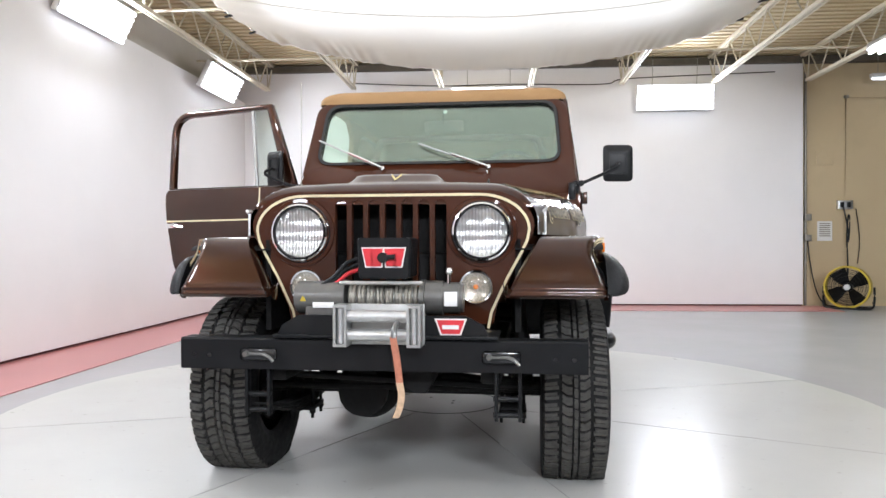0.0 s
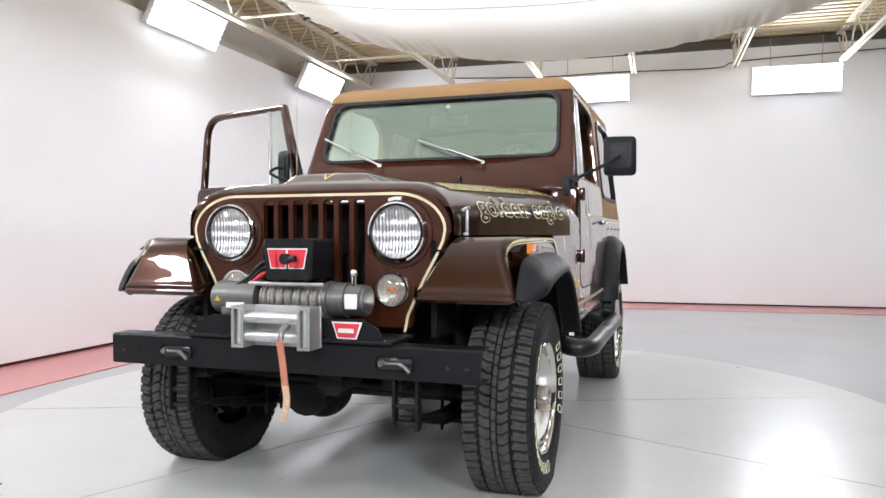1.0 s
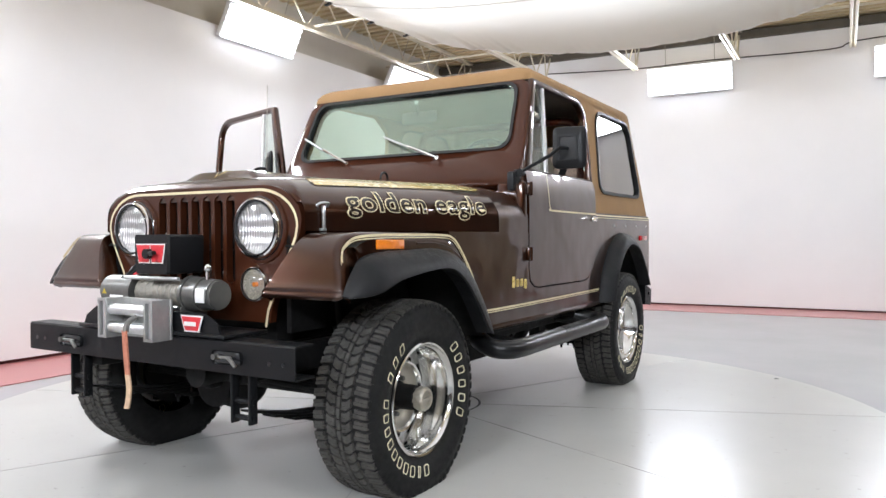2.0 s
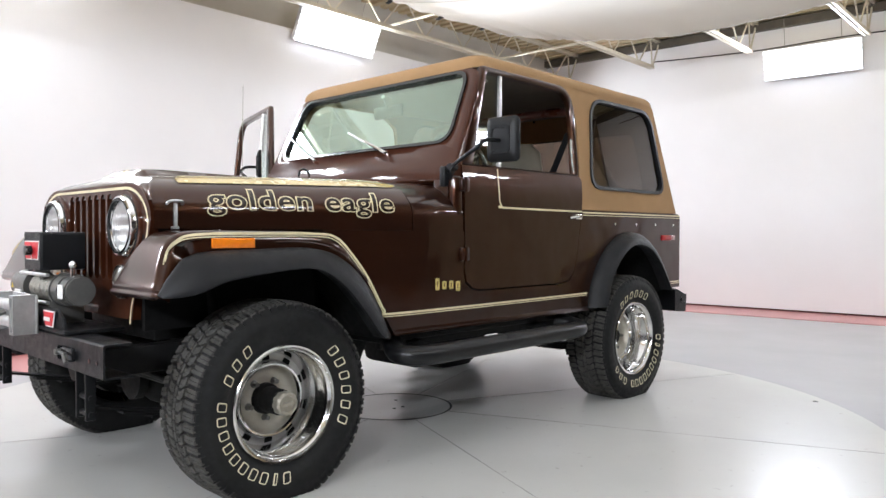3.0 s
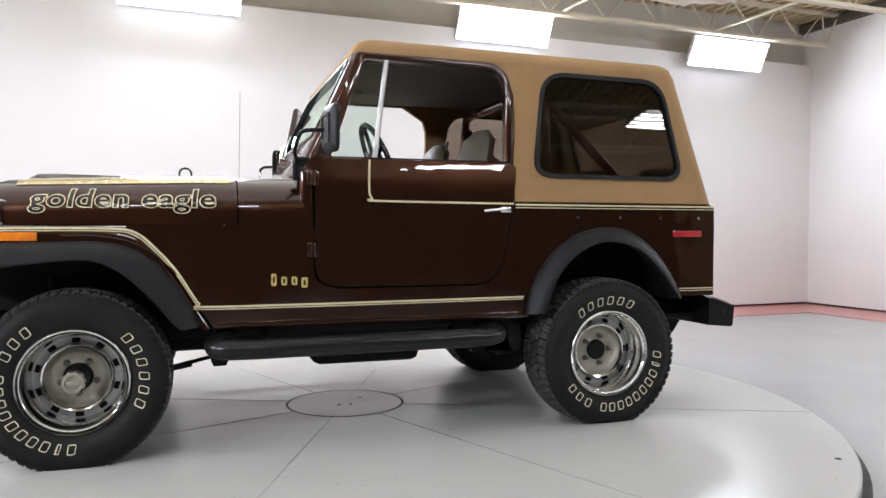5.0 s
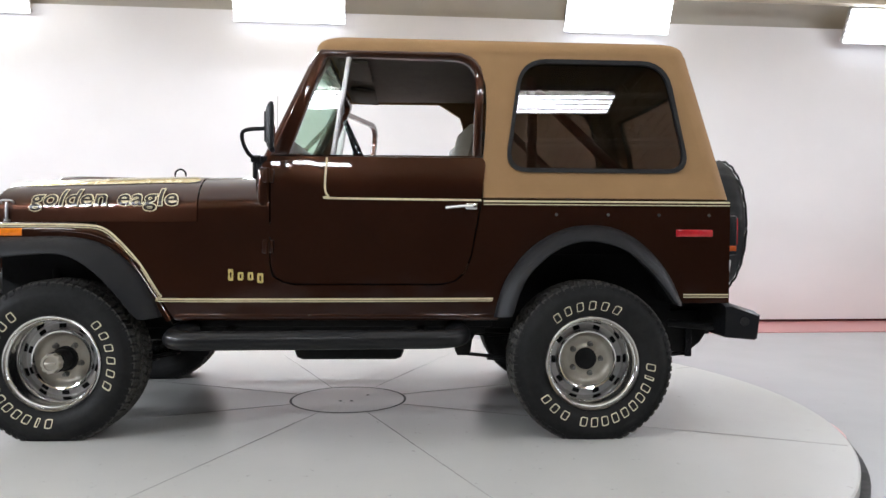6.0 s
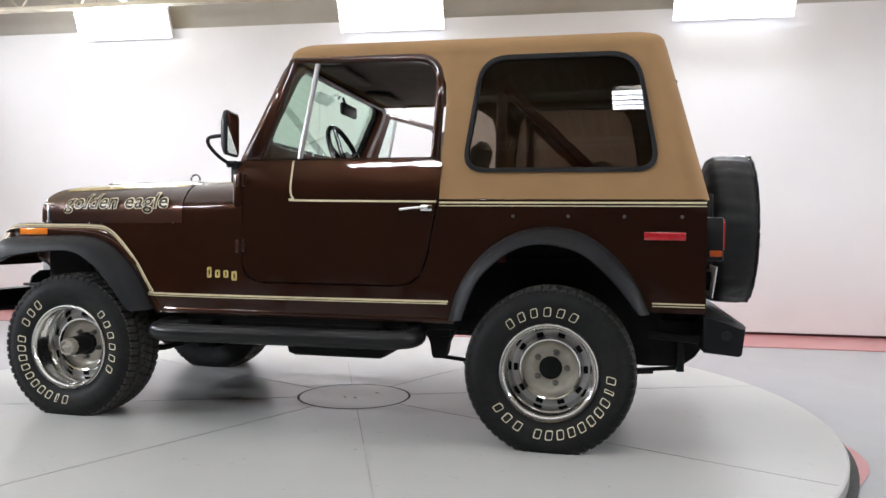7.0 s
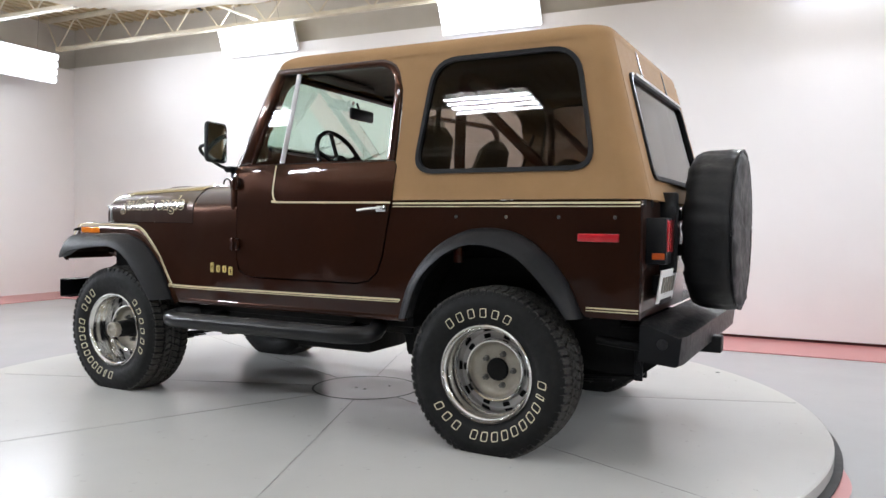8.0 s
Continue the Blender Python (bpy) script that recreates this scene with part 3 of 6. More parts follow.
c = conduit("wall_conduit", [back(4.72, 0.03, -0.06), back(4.72, 0.03, 3.4)], 0.022, "upright metal conduit beside the white wall's edge")
for z in (1.28, 0.98):
    bm = B()
    box(bm, back(4.74, 0.06, z), (0.10, 0.08, 0.10), 0.008)
    part("junction_box", bm, GREY_METAL, c)
c2 = conduit("outlet_conduit", [back(5.28, 0.03, 1.52), back(5.28, 0.03, 3.02), back(6.2, 0.03, 3.02)], 0.012, "thin brown conduit running down to a socket box", BEIGE)
bm = B()
box(bm, back(5.28, 0.05, 3.03), (0.06, 0.06, 0.04), 0.006)
part("elbow", bm, GREY_METAL, c2)
e = thing("socket_box", "grey metal double socket box with a plug", "socket", RT4)
bm = B()
box(bm, back(5.26, 0.045, 1.46), (0.22, 0.07, 0.13), 0.008)
part("cover", bm, STEEL, e)
for dx in (-0.05, 0.04):
    bm = B()
    box(bm, back(5.26 + dx, 0.09, 1.46), (0.05, 0.03, 0.08), 0.006)
    part("outlet", bm, PLASTIC, e)
bm = B()
tube(bm, smooth_path([back(5.22, 0.10, 1.44), back(5.25, 0.12, 1.25), back(5.28, 0.12, 1.05), back(5.27, 0.12, 0.92), back(5.29, 0.12, 0.98), back(5.30, 0.12, 1.25), back(5.28, 0.12, 1.30), back(5.26, 0.12, 1.0), back(5.27, 0.12, 0.75), back(5.22, 0.25, 0.45)], 5), 0.011, 8)
part("power_cord", bm, PLASTIC, e)
bm = B()
tube(bm, smooth_path([back(5.42, 0.04, 1.40), back(5.46, 0.04, 1.1), back(5.47, 0.04, 0.85), back(5.44, 0.04, 0.6)], 5), 0.006, 6)
part("thin_cord", bm, PLASTIC, e)
e = thing("wall_notice", "white paper notice with plain dark bars taped to the wall", "notice", RT4)
bm = B()
box(bm, back(5.0, 0.006, 1.08), (0.22, 0.006, 0.30))
part("paper", bm, WHITE_P, e)
for k in range(7):
    bm = B()
    box(bm, back(5.0, 0.0115, 1.19 - 0.03 * k), (0.16, 0.003, 0.016))
    part("bar", bm, GREY_METAL, e)
e = thing("wall_patch", "square beige cover plate on the wall", "cover plate", RT4)
bm = B()
box(bm, back(5.0, 0.01, 2.15), (0.24, 0.02, 0.22), 0.004)
part("plate", bm, BEIGE, e)
conduit("floor_cable", smooth_path([back(4.74, 0.06, 0.95), back(4.78, 0.06, 0.6), back(4.86, 0.08, 0.2), back(5.0, 0.12, -0.04), back(5.25, 0.3, -0.045)], 6), 0.009, "black cable hanging down the wall to the floor", PLASTIC)
conduit("back_wall_cable", smooth_path([(-2.0, YB - 0.05, 3.45), (-0.6, YB - 0.06, 3.38), (0.4, YB - 0.05, 3.39), (1.9, YB - 0.06, 3.36), (2.35, YB - 0.06, 3.44), (4.5, YB - 0.05, 3.50)], 8), 0.008, "thin dark cable slung along the top of the wall", PLASTIC)


def drum_fan(cx, cy, cz, r):
    """Floor drum fan on a tube stand, at rest."""
    e = thing("drum_fan", "black and yellow drum fan on a tube floor stand", "fan", RT4 @ Matrix.Translation((cx, cy, 0)) @ Matrix.Rotation(radians(-33), 4, "Z") @ Matrix.Translation((-cx, -cy, 0)))
    m = Matrix.Translation((cx, cy, cz)) @ Matrix.Rotation(radians(90), 4, "X")
    bm = B()
    revolve(bm, [(r * 0.97, -0.09), (r, -0.08), (r, 0.13), (r * 0.97, 0.14), (r * 0.955, 0.13), (r * 0.955, -0.08), (r * 0.97, -0.09)], m, 40)
    part("drum", bm, YELLOW, e, "yellow steel drum")
    bm = B()
    revolve(bm, [(r * 0.93, 0.135), (r * 0.95, 0.155), (r * 1.02, 0.155), (r * 1.04, 0.135), (r * 1.02, 0.115)], m, 40)
    part("rim", bm, YELLOW, e, "yellow plastic rim")
    for f in (0.25, 0.4, 0.5, 0.6, 0.7, 0.8, 0.9):
        bm = B()
        tube(bm, [m @ Vector((r * f * math.cos(2 * math.pi * k / 36), r * f * math.sin(2 * math.pi * k / 36), -0.088)) for k in range(36)], 0.003, 5, True)
        part("back_guard_ring", bm, PLASTIC, e)
    for k in range(4):
        a = math.pi * (2 * k + 0.3) / 4
        bm = B()
        rod(bm, m @ Vector((0, 0, -0.085)), m @ Vector((r * math.cos(a), r * math.sin(a), -0.085)), 0.007, 6)
        part("motor_mount", bm, PLASTIC, e)
    for f in (0.2, 0.36, 0.52, 0.68, 0.84, 0.97):
        bm = B()
        tube(bm, [m @ Vector((r * f * math.cos(2 * math.pi * k / 36), r * f * math.sin(2 * math.pi * k / 36), 0.145)) for k in range(36)], 0.003, 5, True)
        part("grille_ring", bm, PLASTIC, e)
    for k in range(12):
        a = math.pi * 2 * k / 12
        bm = B()
        rod(bm, m @ Vector((0.06 * math.cos(a), 0.06 * math.sin(a), 0.15)), m @ Vector((r * math.cos(a), r * math.sin(a), 0.14)), 0.003, 5)
        part("grille_spoke", bm, PLASTIC, e)
    bm = B()
    rod(bm, m @ Vector((0, 0, 0.10)), m @ Vector((0, 0, 0.16)), 0.042, 20)
    part("hub", bm, STEEL, e, "pale metal hub")
    bm = B()
    rod(bm, m @ Vector((0, 0, -0.08)), m @ Vector((0, 0, 0.08)), 0.065, 20)
    part("motor", bm, PLASTIC, e)
    for k in range(4):
        a = 2 * math.pi * k / 4 + 0.6
        bm = B()
        R3 = Matrix.Rotation(a, 4, "Z")
        loft(bm, [[m @ (R3 @ Vector((rr, w * s, 0.02 + 0.06 * s))) for s in (-1, -0.3, 0.3, 1)] for rr, w in ((0.05, 0.045), (r * 0.5, 0.085), (r * 0.9, 0.11))], False, False)
        part("blade", bm, BLACK, e)
    bm = B()
    tube(bm, smooth_path([(cx - r - 0.03, cy, cz), (cx - r - 0.03, cy, cz - r * 0.7), (cx - r * 0.95, cy - 0.05, FLOOR_Z + 0.02), (cx, cy - 0.16, FLOOR_Z + 0.02), (cx + r * 0.95, cy - 0.05, FLOOR_Z + 0.02), (cx + r + 0.03, cy, cz - r * 0.7), (cx + r + 0.03, cy, cz)], 6), 0.016, 10)
    part("stand", bm, PLASTIC, e)
    bm = B()
    tube(bm, smooth_path([(cx - r - 0.02, cy, cz - r * 0.72), (cx - r * 0.95, cy + 0.1, FLOOR_Z + 0.02), (cx, cy + 0.22, FLOOR_Z + 0.02), (cx + r * 0.95, cy + 0.1, FLOOR_Z + 0.02), (cx + r + 0.02, cy, cz - r * 0.72)], 6), 0.016, 10)
    part("rear_foot", bm, PLASTIC, e)


drum_fan(5.41, YB - 0.42, 0.265, 0.30)
e = thing("strip_light", "white fluorescent strip light under the ceiling", "lamp", RT4)
bm = B()
box(bm, (6.3, YB - 0.25, 3.37), (1.0, 0.10, 0.06), 0.006)
part("housing", bm, HOUSING, e)
bm = B()
rod(bm, (5.82, YB - 0.25, 3.325), (6.78, YB - 0.25, 3.325), 0.018, 10)
part("tube", bm, TUBE, e)
for dx in (-0.4, 0.4):
    bm = B()
    rod(bm, (6.3 + dx, YB - 0.25, 3.39), (6.3 + dx, YB - 0.25, DECK_Z + 0.01), 0.004, 6)
    part("hanger", bm, GREY_METAL, e)


# ---- off-road car ----
car = thing("off_road_car", "dark brown vintage off-road car with tan hard top and gold pinstripes", "car")
SIDE, BELT = 0.785, 1.078


def side_x(z):
    """Outer half-width of door frames and hard top: leans in above the belt line."""
    return SIDE - max(z - BELT, 0) * 0.115


def dome(bm, w, ya, yb, top, low, R, nx=28, ny=40, rf=None, rr=None):
    """A rounded lid: w(y) half-width, top(x, y) height, dropping round the sides by R (rf, rr at front and rear) and down to low(y)."""
    rf, rr = R if rf is None else rf, R if rr is None else rr

    rx, rz = R if isinstance(R, tuple) else (R, R)

    def drop(d, r, h):
        return 0.0 if d >= r or r <= 0 else h - h * math.sqrt(max(1 - ((r - d) / r) ** 2, 0.0))
    ts = [0.5 - 0.5 * math.cos(math.pi * k / nx) for k in range(nx + 1)]
    vs = sorted({round(0.5 - 0.5 * math.cos(math.pi * k / ny), 5) for k in range(ny + 1)} | {round(k / ny, 5) for k in range(ny + 1)})
    rows = []
    for v in vs:
        y = ya + (yb - ya) * v
        hw = w(y)
        row = [(-hw, y, low(y))]
        for t in ts:
            x = -hw + 2 * hw * t
            row.append((x, y, top(x, y) - max(drop(hw - abs(x), rx, rz), drop(y - ya, rf, rf), drop(yb - y, rr, rr))))
        row.append((hw, y, low(y)))
        rows.append(row)
    loft(bm, rows, False, False)


def ribbon(bm, pts, width, normal, lift=0.002):
    """A flat painted band along a path, on a plane with that normal."""
    n = Vector(normal).normalized()
    P = [Vector(p) for p in pts]
    rows = []
    for i, p in enumerate(P):
        d = (P[min(i + 1, len(P) - 1)] - P[max(i - 1, 0)]).normalized()
        s = n.cross(d).normalized() * width / 2
        rows.append([p + n * lift - s, p + n * lift + s])
    loft(bm, rows, False, False)


REAR_OUT = smooth_path([(0.744, 0.550, 0), (0.790, 0.704, 0), (0.890, 0.842, 0), (1.020, 0.929, 0), (1.150, 0.961, 0), (1.300, 0.944, 0), (1.430, 0.863, 0), (1.532, 0.742, 0), (1.594, 0.606, 0)], 4)
REAR_IN = smooth_path([(0.818, 0.560, 0), (0.876, 0.715, 0), (0.966, 0.815, 0), (1.066, 0.874, 0), (1.176, 0.888, 0), (1.310, 0.852, 0), (1.415, 0.768, 0), (1.498, 0.674, 0), (1.548, 0.608, 0)], 4)
FRONT_OUT = smooth_path([(-1.656, 0.757, 0), (-1.612, 0.828, 0), (-1.535, 0.886, 0), (-1.28, 0.898, 0), (-1.10, 0.899, 0), (-0.96, 0.866, 0), (-0.845, 0.777, 0), (-0.765, 0.663, 0), (-0.715, 0.550, 0)], 4)
FRONT_IN = smooth_path([(-1.646, 0.748, 0), (-1.565, 0.757, 0), (-1.455, 0.795, 0), (-1.26, 0.821, 0), (-1.11, 0.822, 0), (-1.00, 0.766, 0), (-0.90, 0.668, 0), (-0.825, 0.575, 0), (-0.79, 0.545, 0)], 4)

# body tub: sides with door cut-out and wheel arch, floor, fire wall, tail panel
for sx in (-1, 1):
    outline = [(-0.668, 0.545), (-0.82, 0.780), (-0.90, 0.890), (-0.98, 0.938), (-1.00, 0.964), (-0.250, 0.964)]
    outline += [(-0.250, 0.78), (-0.237, 0.728), (-0.195, 0.700), (-0.14, 0.690), (0.50, 0.690), (0.570, 0.705), (0.617, 0.747), (0.645, 0.82), (0.692, BELT), (1.788, BELT), (1.815, BELT - 0.02), (1.815, 0.612), (1.604, 0.612)]
    outline += [(p.x, p.y) for p in REAR_OUT[::-1][1:-1]] + [(0.76, 0.545)]
    bm = B()
    sheet(bm, [(sx * SIDE, y, z) for y, z in outline], 0.035, (sx, 0, 0))
    part("body_side", bm, BROWN, car)
    bm = B()
    box(bm, (sx * 0.770, 0.05, 0.548), (0.034, 1.43, 0.03), 0.008)
    part("rocker", bm, BROWN, car)
    bm = B()
    box(bm, (sx * 0.48, 1.28, 0.72), (0.02, 1.0, 0.20))
    box(bm, (sx * 0.62, 1.20, 0.965), (0.30, 1.1, 0.02))
    part("wheel_box", bm, UNDER, car)
bm = B()
box(bm, (0, 0.02, 0.60), (1.50, 1.46, 0.03))
box(bm, (0, 1.30, 0.80), (0.94, 0.98, 0.03))
part("floor_pan", bm, UNDER, car)
bm = B()
box(bm, (0, -0.30, 0.87), (1.5, 0.03, 0.58))
part("fire_wall", bm, BROWN, car)
bm = B()
box(bm, (0, 1.800, 0.845), (1.53, 0.028, 0.465), 0.008)
part("tail_panel", bm, BROWN, car)

# hood and cowl
HY0, HY1, CY1 = -1.555, -0.566, -0.252


SHOULDER = (0.200, 0.135)


def hood_drop(d):
    return 0.0 if d >= SHOULDER[0] else SHOULDER[1] * (1 - math.sqrt(max(1 - ((SHOULDER[0] - d) / SHOULDER[0]) ** 2, 0.0)))


def hood_w(y):
    return 0.542 + 0.241 * min(max((y - HY0) / (HY1 - HY0), 0), 1)


def hood_top(x, y):
    t = (y - HY0) / (HY1 - HY0)
    z = 1.166 + 0.028 * min(t * 1.15, 1.0) - 0.02 * (x / 0.6) ** 2
    fx = min(max((0.178 - abs(x)) / 0.024, 0), 1)
    fy = (1.0 - 0.65 * min(max((y + 1.35) / 0.45, 0), 1)) * min(max((y + 1.475) / 0.055, 0), 1) * min(max((-0.60 - y) / 0.1, 0), 1)
    return z + 0.034 * fx * fx * (3 - 2 * fx) * fy


bm = B()
dome(bm, hood_w, HY0, HY1, hood_top, lambda y: 0.966, SHOULDER, 56, 44, 0.085, 0.004)
part("hood", bm, BROWN, car, "glossy brown hood with raised centre and gold decals")
bm = B()
dome(bm, lambda y: 0.784, HY1 + 0.006, CY1, lambda x, y: 1.192 + 0.008 * (y - HY1) / 0.35 - 0.02 * (x / 0.6) ** 2, lambda y: 0.95, (0.205, 0.138), 40, 12, 0.004, 0.004)
part("cowl", bm, BROWN, car)
# fender-side joint panels below the hood
for sx in (-1, 1):
    bm = B()
    loft(bm, [[(sx * 0.45, y, 0.962), (sx * 0.775, y, 0.962), (sx * 0.784, y, 0.955), (sx * 0.784, y, 0.90)] for y in (-0.95, -0.235)], False, False)
    part("cowl_ledge", bm, BROWN, car)

for sx in (-1, 1):
    bm = B()
    box(bm, (sx * 0.712, -0.276, 1.085), (0.142, 0.060, 0.25), 0.020, None, 3)
    part("cowl_end", bm, BROWN, car)

# gold band along the hood shoulders and chevron at the nose
for sx in (-1, 1):
    bm = B()
    rows = []
    for k in range(31):
        y = -1.44 + 0.866 * k / 30
        hw = hood_w(y)
        f = k / 30
        front = min(f / 0.22, 1.0) ** 0.7
        rear = math.sqrt(max(1 - max((f - 0.93) / 0.07, 0.0) ** 2, 0.02))
        d0, d1 = 0.080 + 0.020 * (1 - rear), 0.080 + (0.03 + 0.19 * front) * rear
        row = []
        for q in range(9):
            d = d1 + (d0 - d1) * q / 8
            x = hw - d
            row.append((sx * (x + 0.0012), y, hood_top(x, y) - hood_drop(d) + 0.0028))
        rows.append(row)
    loft(bm, rows, False, False)
    part("gold_hood_band", bm, GOLD_HOOD, car, "gold decal band along the hood shoulder")
bm = B()
for sx in (-1, 1):
    pts = [(0, -1.470), (0.018, -1.438), (0.040, -1.388), (0.054, -1.33)]
    loft(bm, [[(sx * x, y, hood_top(x, y) + 0.003), (sx * x, y + 0.016, hood_top(x, y + 0.016) + 0.003)] for x, y in pts], False, False)
part("gold_chevron", bm, GOLD_HOOD, car, "gold chevron decal on the hood nose")

# grille panel with seven slots
GY = -1.560


def grille_outline(n=10):
    right = [(0.380, 0.640), (0.392, 0.70), (0.450, 0.825), (0.500, 0.915), (0.522, 0.962), (0.530, 1.000)]
    right += [(0.530 - 0.185 + 0.185 * math.cos(radians(90 * k / n)), 1.000 + 0.130 * math.sin(radians(90 * k / n))) for k in range(1, n + 1)]
    return right


SLOT_Z0, SLOT_Z1, PITCH, SLOT_W = 0.775, 1.098, 0.0625, 0.044
XS = 3.5 * PITCH
bm = B()
place_g = lambda u, v, d: Vector((u, GY + d, v))
right = grille_outline()
for sx in (-1, 1):
    pts = [(XS, SLOT_Z1 + 0.010), (XS, SLOT_Z0 - 0.012), (XS, 0.640)] + right + [(XS, 1.130)]
    sheet(bm, [(sx * x, GY, z) for x, z in pts], 0.03, (0, -1, 0))
for k in range(7):
    cx = (k - 3) * PITCH
    z0, z1 = SLOT_Z0 - 0.012, SLOT_Z1 + 0.010
    outer = [Vector(p) for p in ((cx - PITCH / 2, z0), (cx + PITCH / 2, z0), (cx + PITCH / 2, z1), (cx - PITCH / 2, z1))]
    h = SLOT_W / 2
    inner = [Vector((cx + h * math.cos(radians(a)), SLOT_Z1 - h + h * math.sin(radians(a)))) for a in range(0, 181, 20)] + [Vector((cx + h * math.cos(radians(a)), SLOT_Z0 + h + h * math.sin(radians(a)))) for a in range(180, 361, 20)]
    frame_plate(bm, outer, inner, (cx, (z0 + z1) / 2), place_g, 0.03)
box(bm, (0, GY + 0.015, (1.130 + SLOT_Z1 + 0.010) / 2), (2 * XS, 0.03, 1.130 - SLOT_Z1 - 0.010))
box(bm, (0, GY + 0.015, (0.640 + SLOT_Z0 - 0.012) / 2), (2 * XS, 0.03, SLOT_Z0 - 0.012 - 0.640))
grille = part("grille_panel", bm, BROWN_FLAT, car, "brown grille panel with seven upright slots")
bm = B()
path = [(x - 0.018, z - 0.016) for x, z in right] + [(0.0, 1.114)]
full = [(x, GY, z) for x, z in path] + [(-x, GY, z) for x, z in path[::-1][1:]]
ribbon(bm, full, 0.010, (0, -1, 0))
part("gold_grille_stripe", bm, GOLD, grille, "gold pinstripe along the grille edge")
bm = B()
box(bm, (0, GY + 0.16, 0.92), (0.62, 0.03, 0.44), 0.01)
part("radiator", bm, UNDER, car)

for sx in (-1, 1):
    m = Matrix.Translation((sx * 0.340, GY, 0.977)) @ Matrix.Rotation(radians(90), 4, "X")
    bm = B()
    revolve(bm, [(0.129, 0.0), (0.126, 0.008), (0.113, 0.010), (0.108, 0.0)], m, 40)
    hl = part("headlight", bm, BROWN_FLAT, car)
    bm = B()
    revolve(bm, [(0.110, 0.0), (0.110, 0.020), (0.107, 0.030), (0.101, 0.033), (0.098, 0.026), (0.090, 0.012)], m, 40)
    part("ring", bm, CHROME, hl, "chrome headlight ring")
    bm = B()
    revolve(bm, [(0.113, 0.0), (0.1135, 0.010), (0.110, 0.014)], m, 40)
    part("gasket", bm, BLACK_GLOSS, hl)
    bm = B()
    revolve(bm, [(0.0, 0.003), (0.05, 0.005), (0.08, 0.010), (0.092, 0.016)], m, 40)
    part("reflector", bm, FLUTED, hl)
    bm = B()
    prof = []
    for k in range(9):
        r = 0.094 * k / 8
        prof.append((r, 0.040 - 0.020 * (r / 0.094) ** 2))
    revolve(bm, prof, m, 40)
    part("lens", bm, LENS, hl, "clear glass lens")
    bm = B()
    revolve(bm, [(0.0985, 0.026), (0.0970, 0.034), (0.0930, 0.034), (0.0915, 0.024)], m, 40)
    part("lens_seal", bm, BLACK_GLOSS, hl)
    # turn signal
    m = Matrix.Translation((sx * 0.318, GY, 0.776)) @ Matrix.Rotation(radians(90), 4, "X")
    bm = B()
    revolve(bm, [(0.064, 0.0), (0.064, 0.016), (0.060, 0.022), (0.054, 0.020)], m, 32)
    ts = part("turn_signal", bm, CHROME, car, "round turn signal with clear lens and amber bulb")
    bm = B()
    revolve(bm, [(0.0, 0.002), (0.03, 0.004), (0.056, 0.014)], m, 32)
    part("reflector", bm, PALE_LENS, ts)
    bm = B()
    rod(bm, m @ Vector((0, 0, 0.0)), m @ Vector((0, 0, 0.016)), 0.009, 12)
    part("bulb", bm, AMBER, ts, "amber bulb")
    bm = B()
    revolve(bm, [(0.0, 0.036), (0.02, 0.035), (0.04, 0.030), (0.055, 0.018)], m, 32)
    part("lens", bm, LENS, ts)
    # hood catch
    bm = B()
    yc, xc = -1.49, hood_w(-1.49)
    box(bm, (sx * (xc + 0.012), yc, 1.012), (0.010, 0.012, 0.085), 0.003)
    tube(bm, smooth_path([(sx * (xc + 0.004), yc - 0.028, 1.052), (sx * (xc + 0.016), yc - 0.020, 1.062), (sx * (xc + 0.016), yc + 0.020, 1.062), (sx * (xc + 0.004), yc + 0.028, 1.052)], 4), 0.005, 6)
    box(bm, (sx * (xc + 0.008), yc, 0.970), (0.016, 0.026, 0.010), 0.003)
    part("hood_catch", bm, STEEL, car, "metal hood catch")

# front fenders
FEN = smooth_path([(-1.656, 0.740, 0), (-1.665, 0.752, 0), (-1.660, 0.764, 0), (-1.661, 0.776, 0), (-1.650, 0.796, 0), (-1.627, 0.855, 0), (-1.603, 0.906, 0), (-1.576, 0.940, 0), (-1.540, 0.957, 0), (-1.48, 0.961, 0), (-1.36, 0.961, 0), (-1.25, 0.960, 0), (-1.08, 0.958, 0), (-0.98, 0.943, 0), (-0.90, 0.895, 0), (-0.82, 0.785, 0), (-0.665, 0.545, 0)], 4)


def fender_in(y, z):
    """Inner edge of the fender: against the grille's side at the nose, under the hood behind it."""
    if y > -0.75:
        return 0.60
    if y > -1.48:
        return 0.42
    return 0.396 + (0.530 - 0.396) * min(max((z - 0.70) / 0.26, 0), 1)


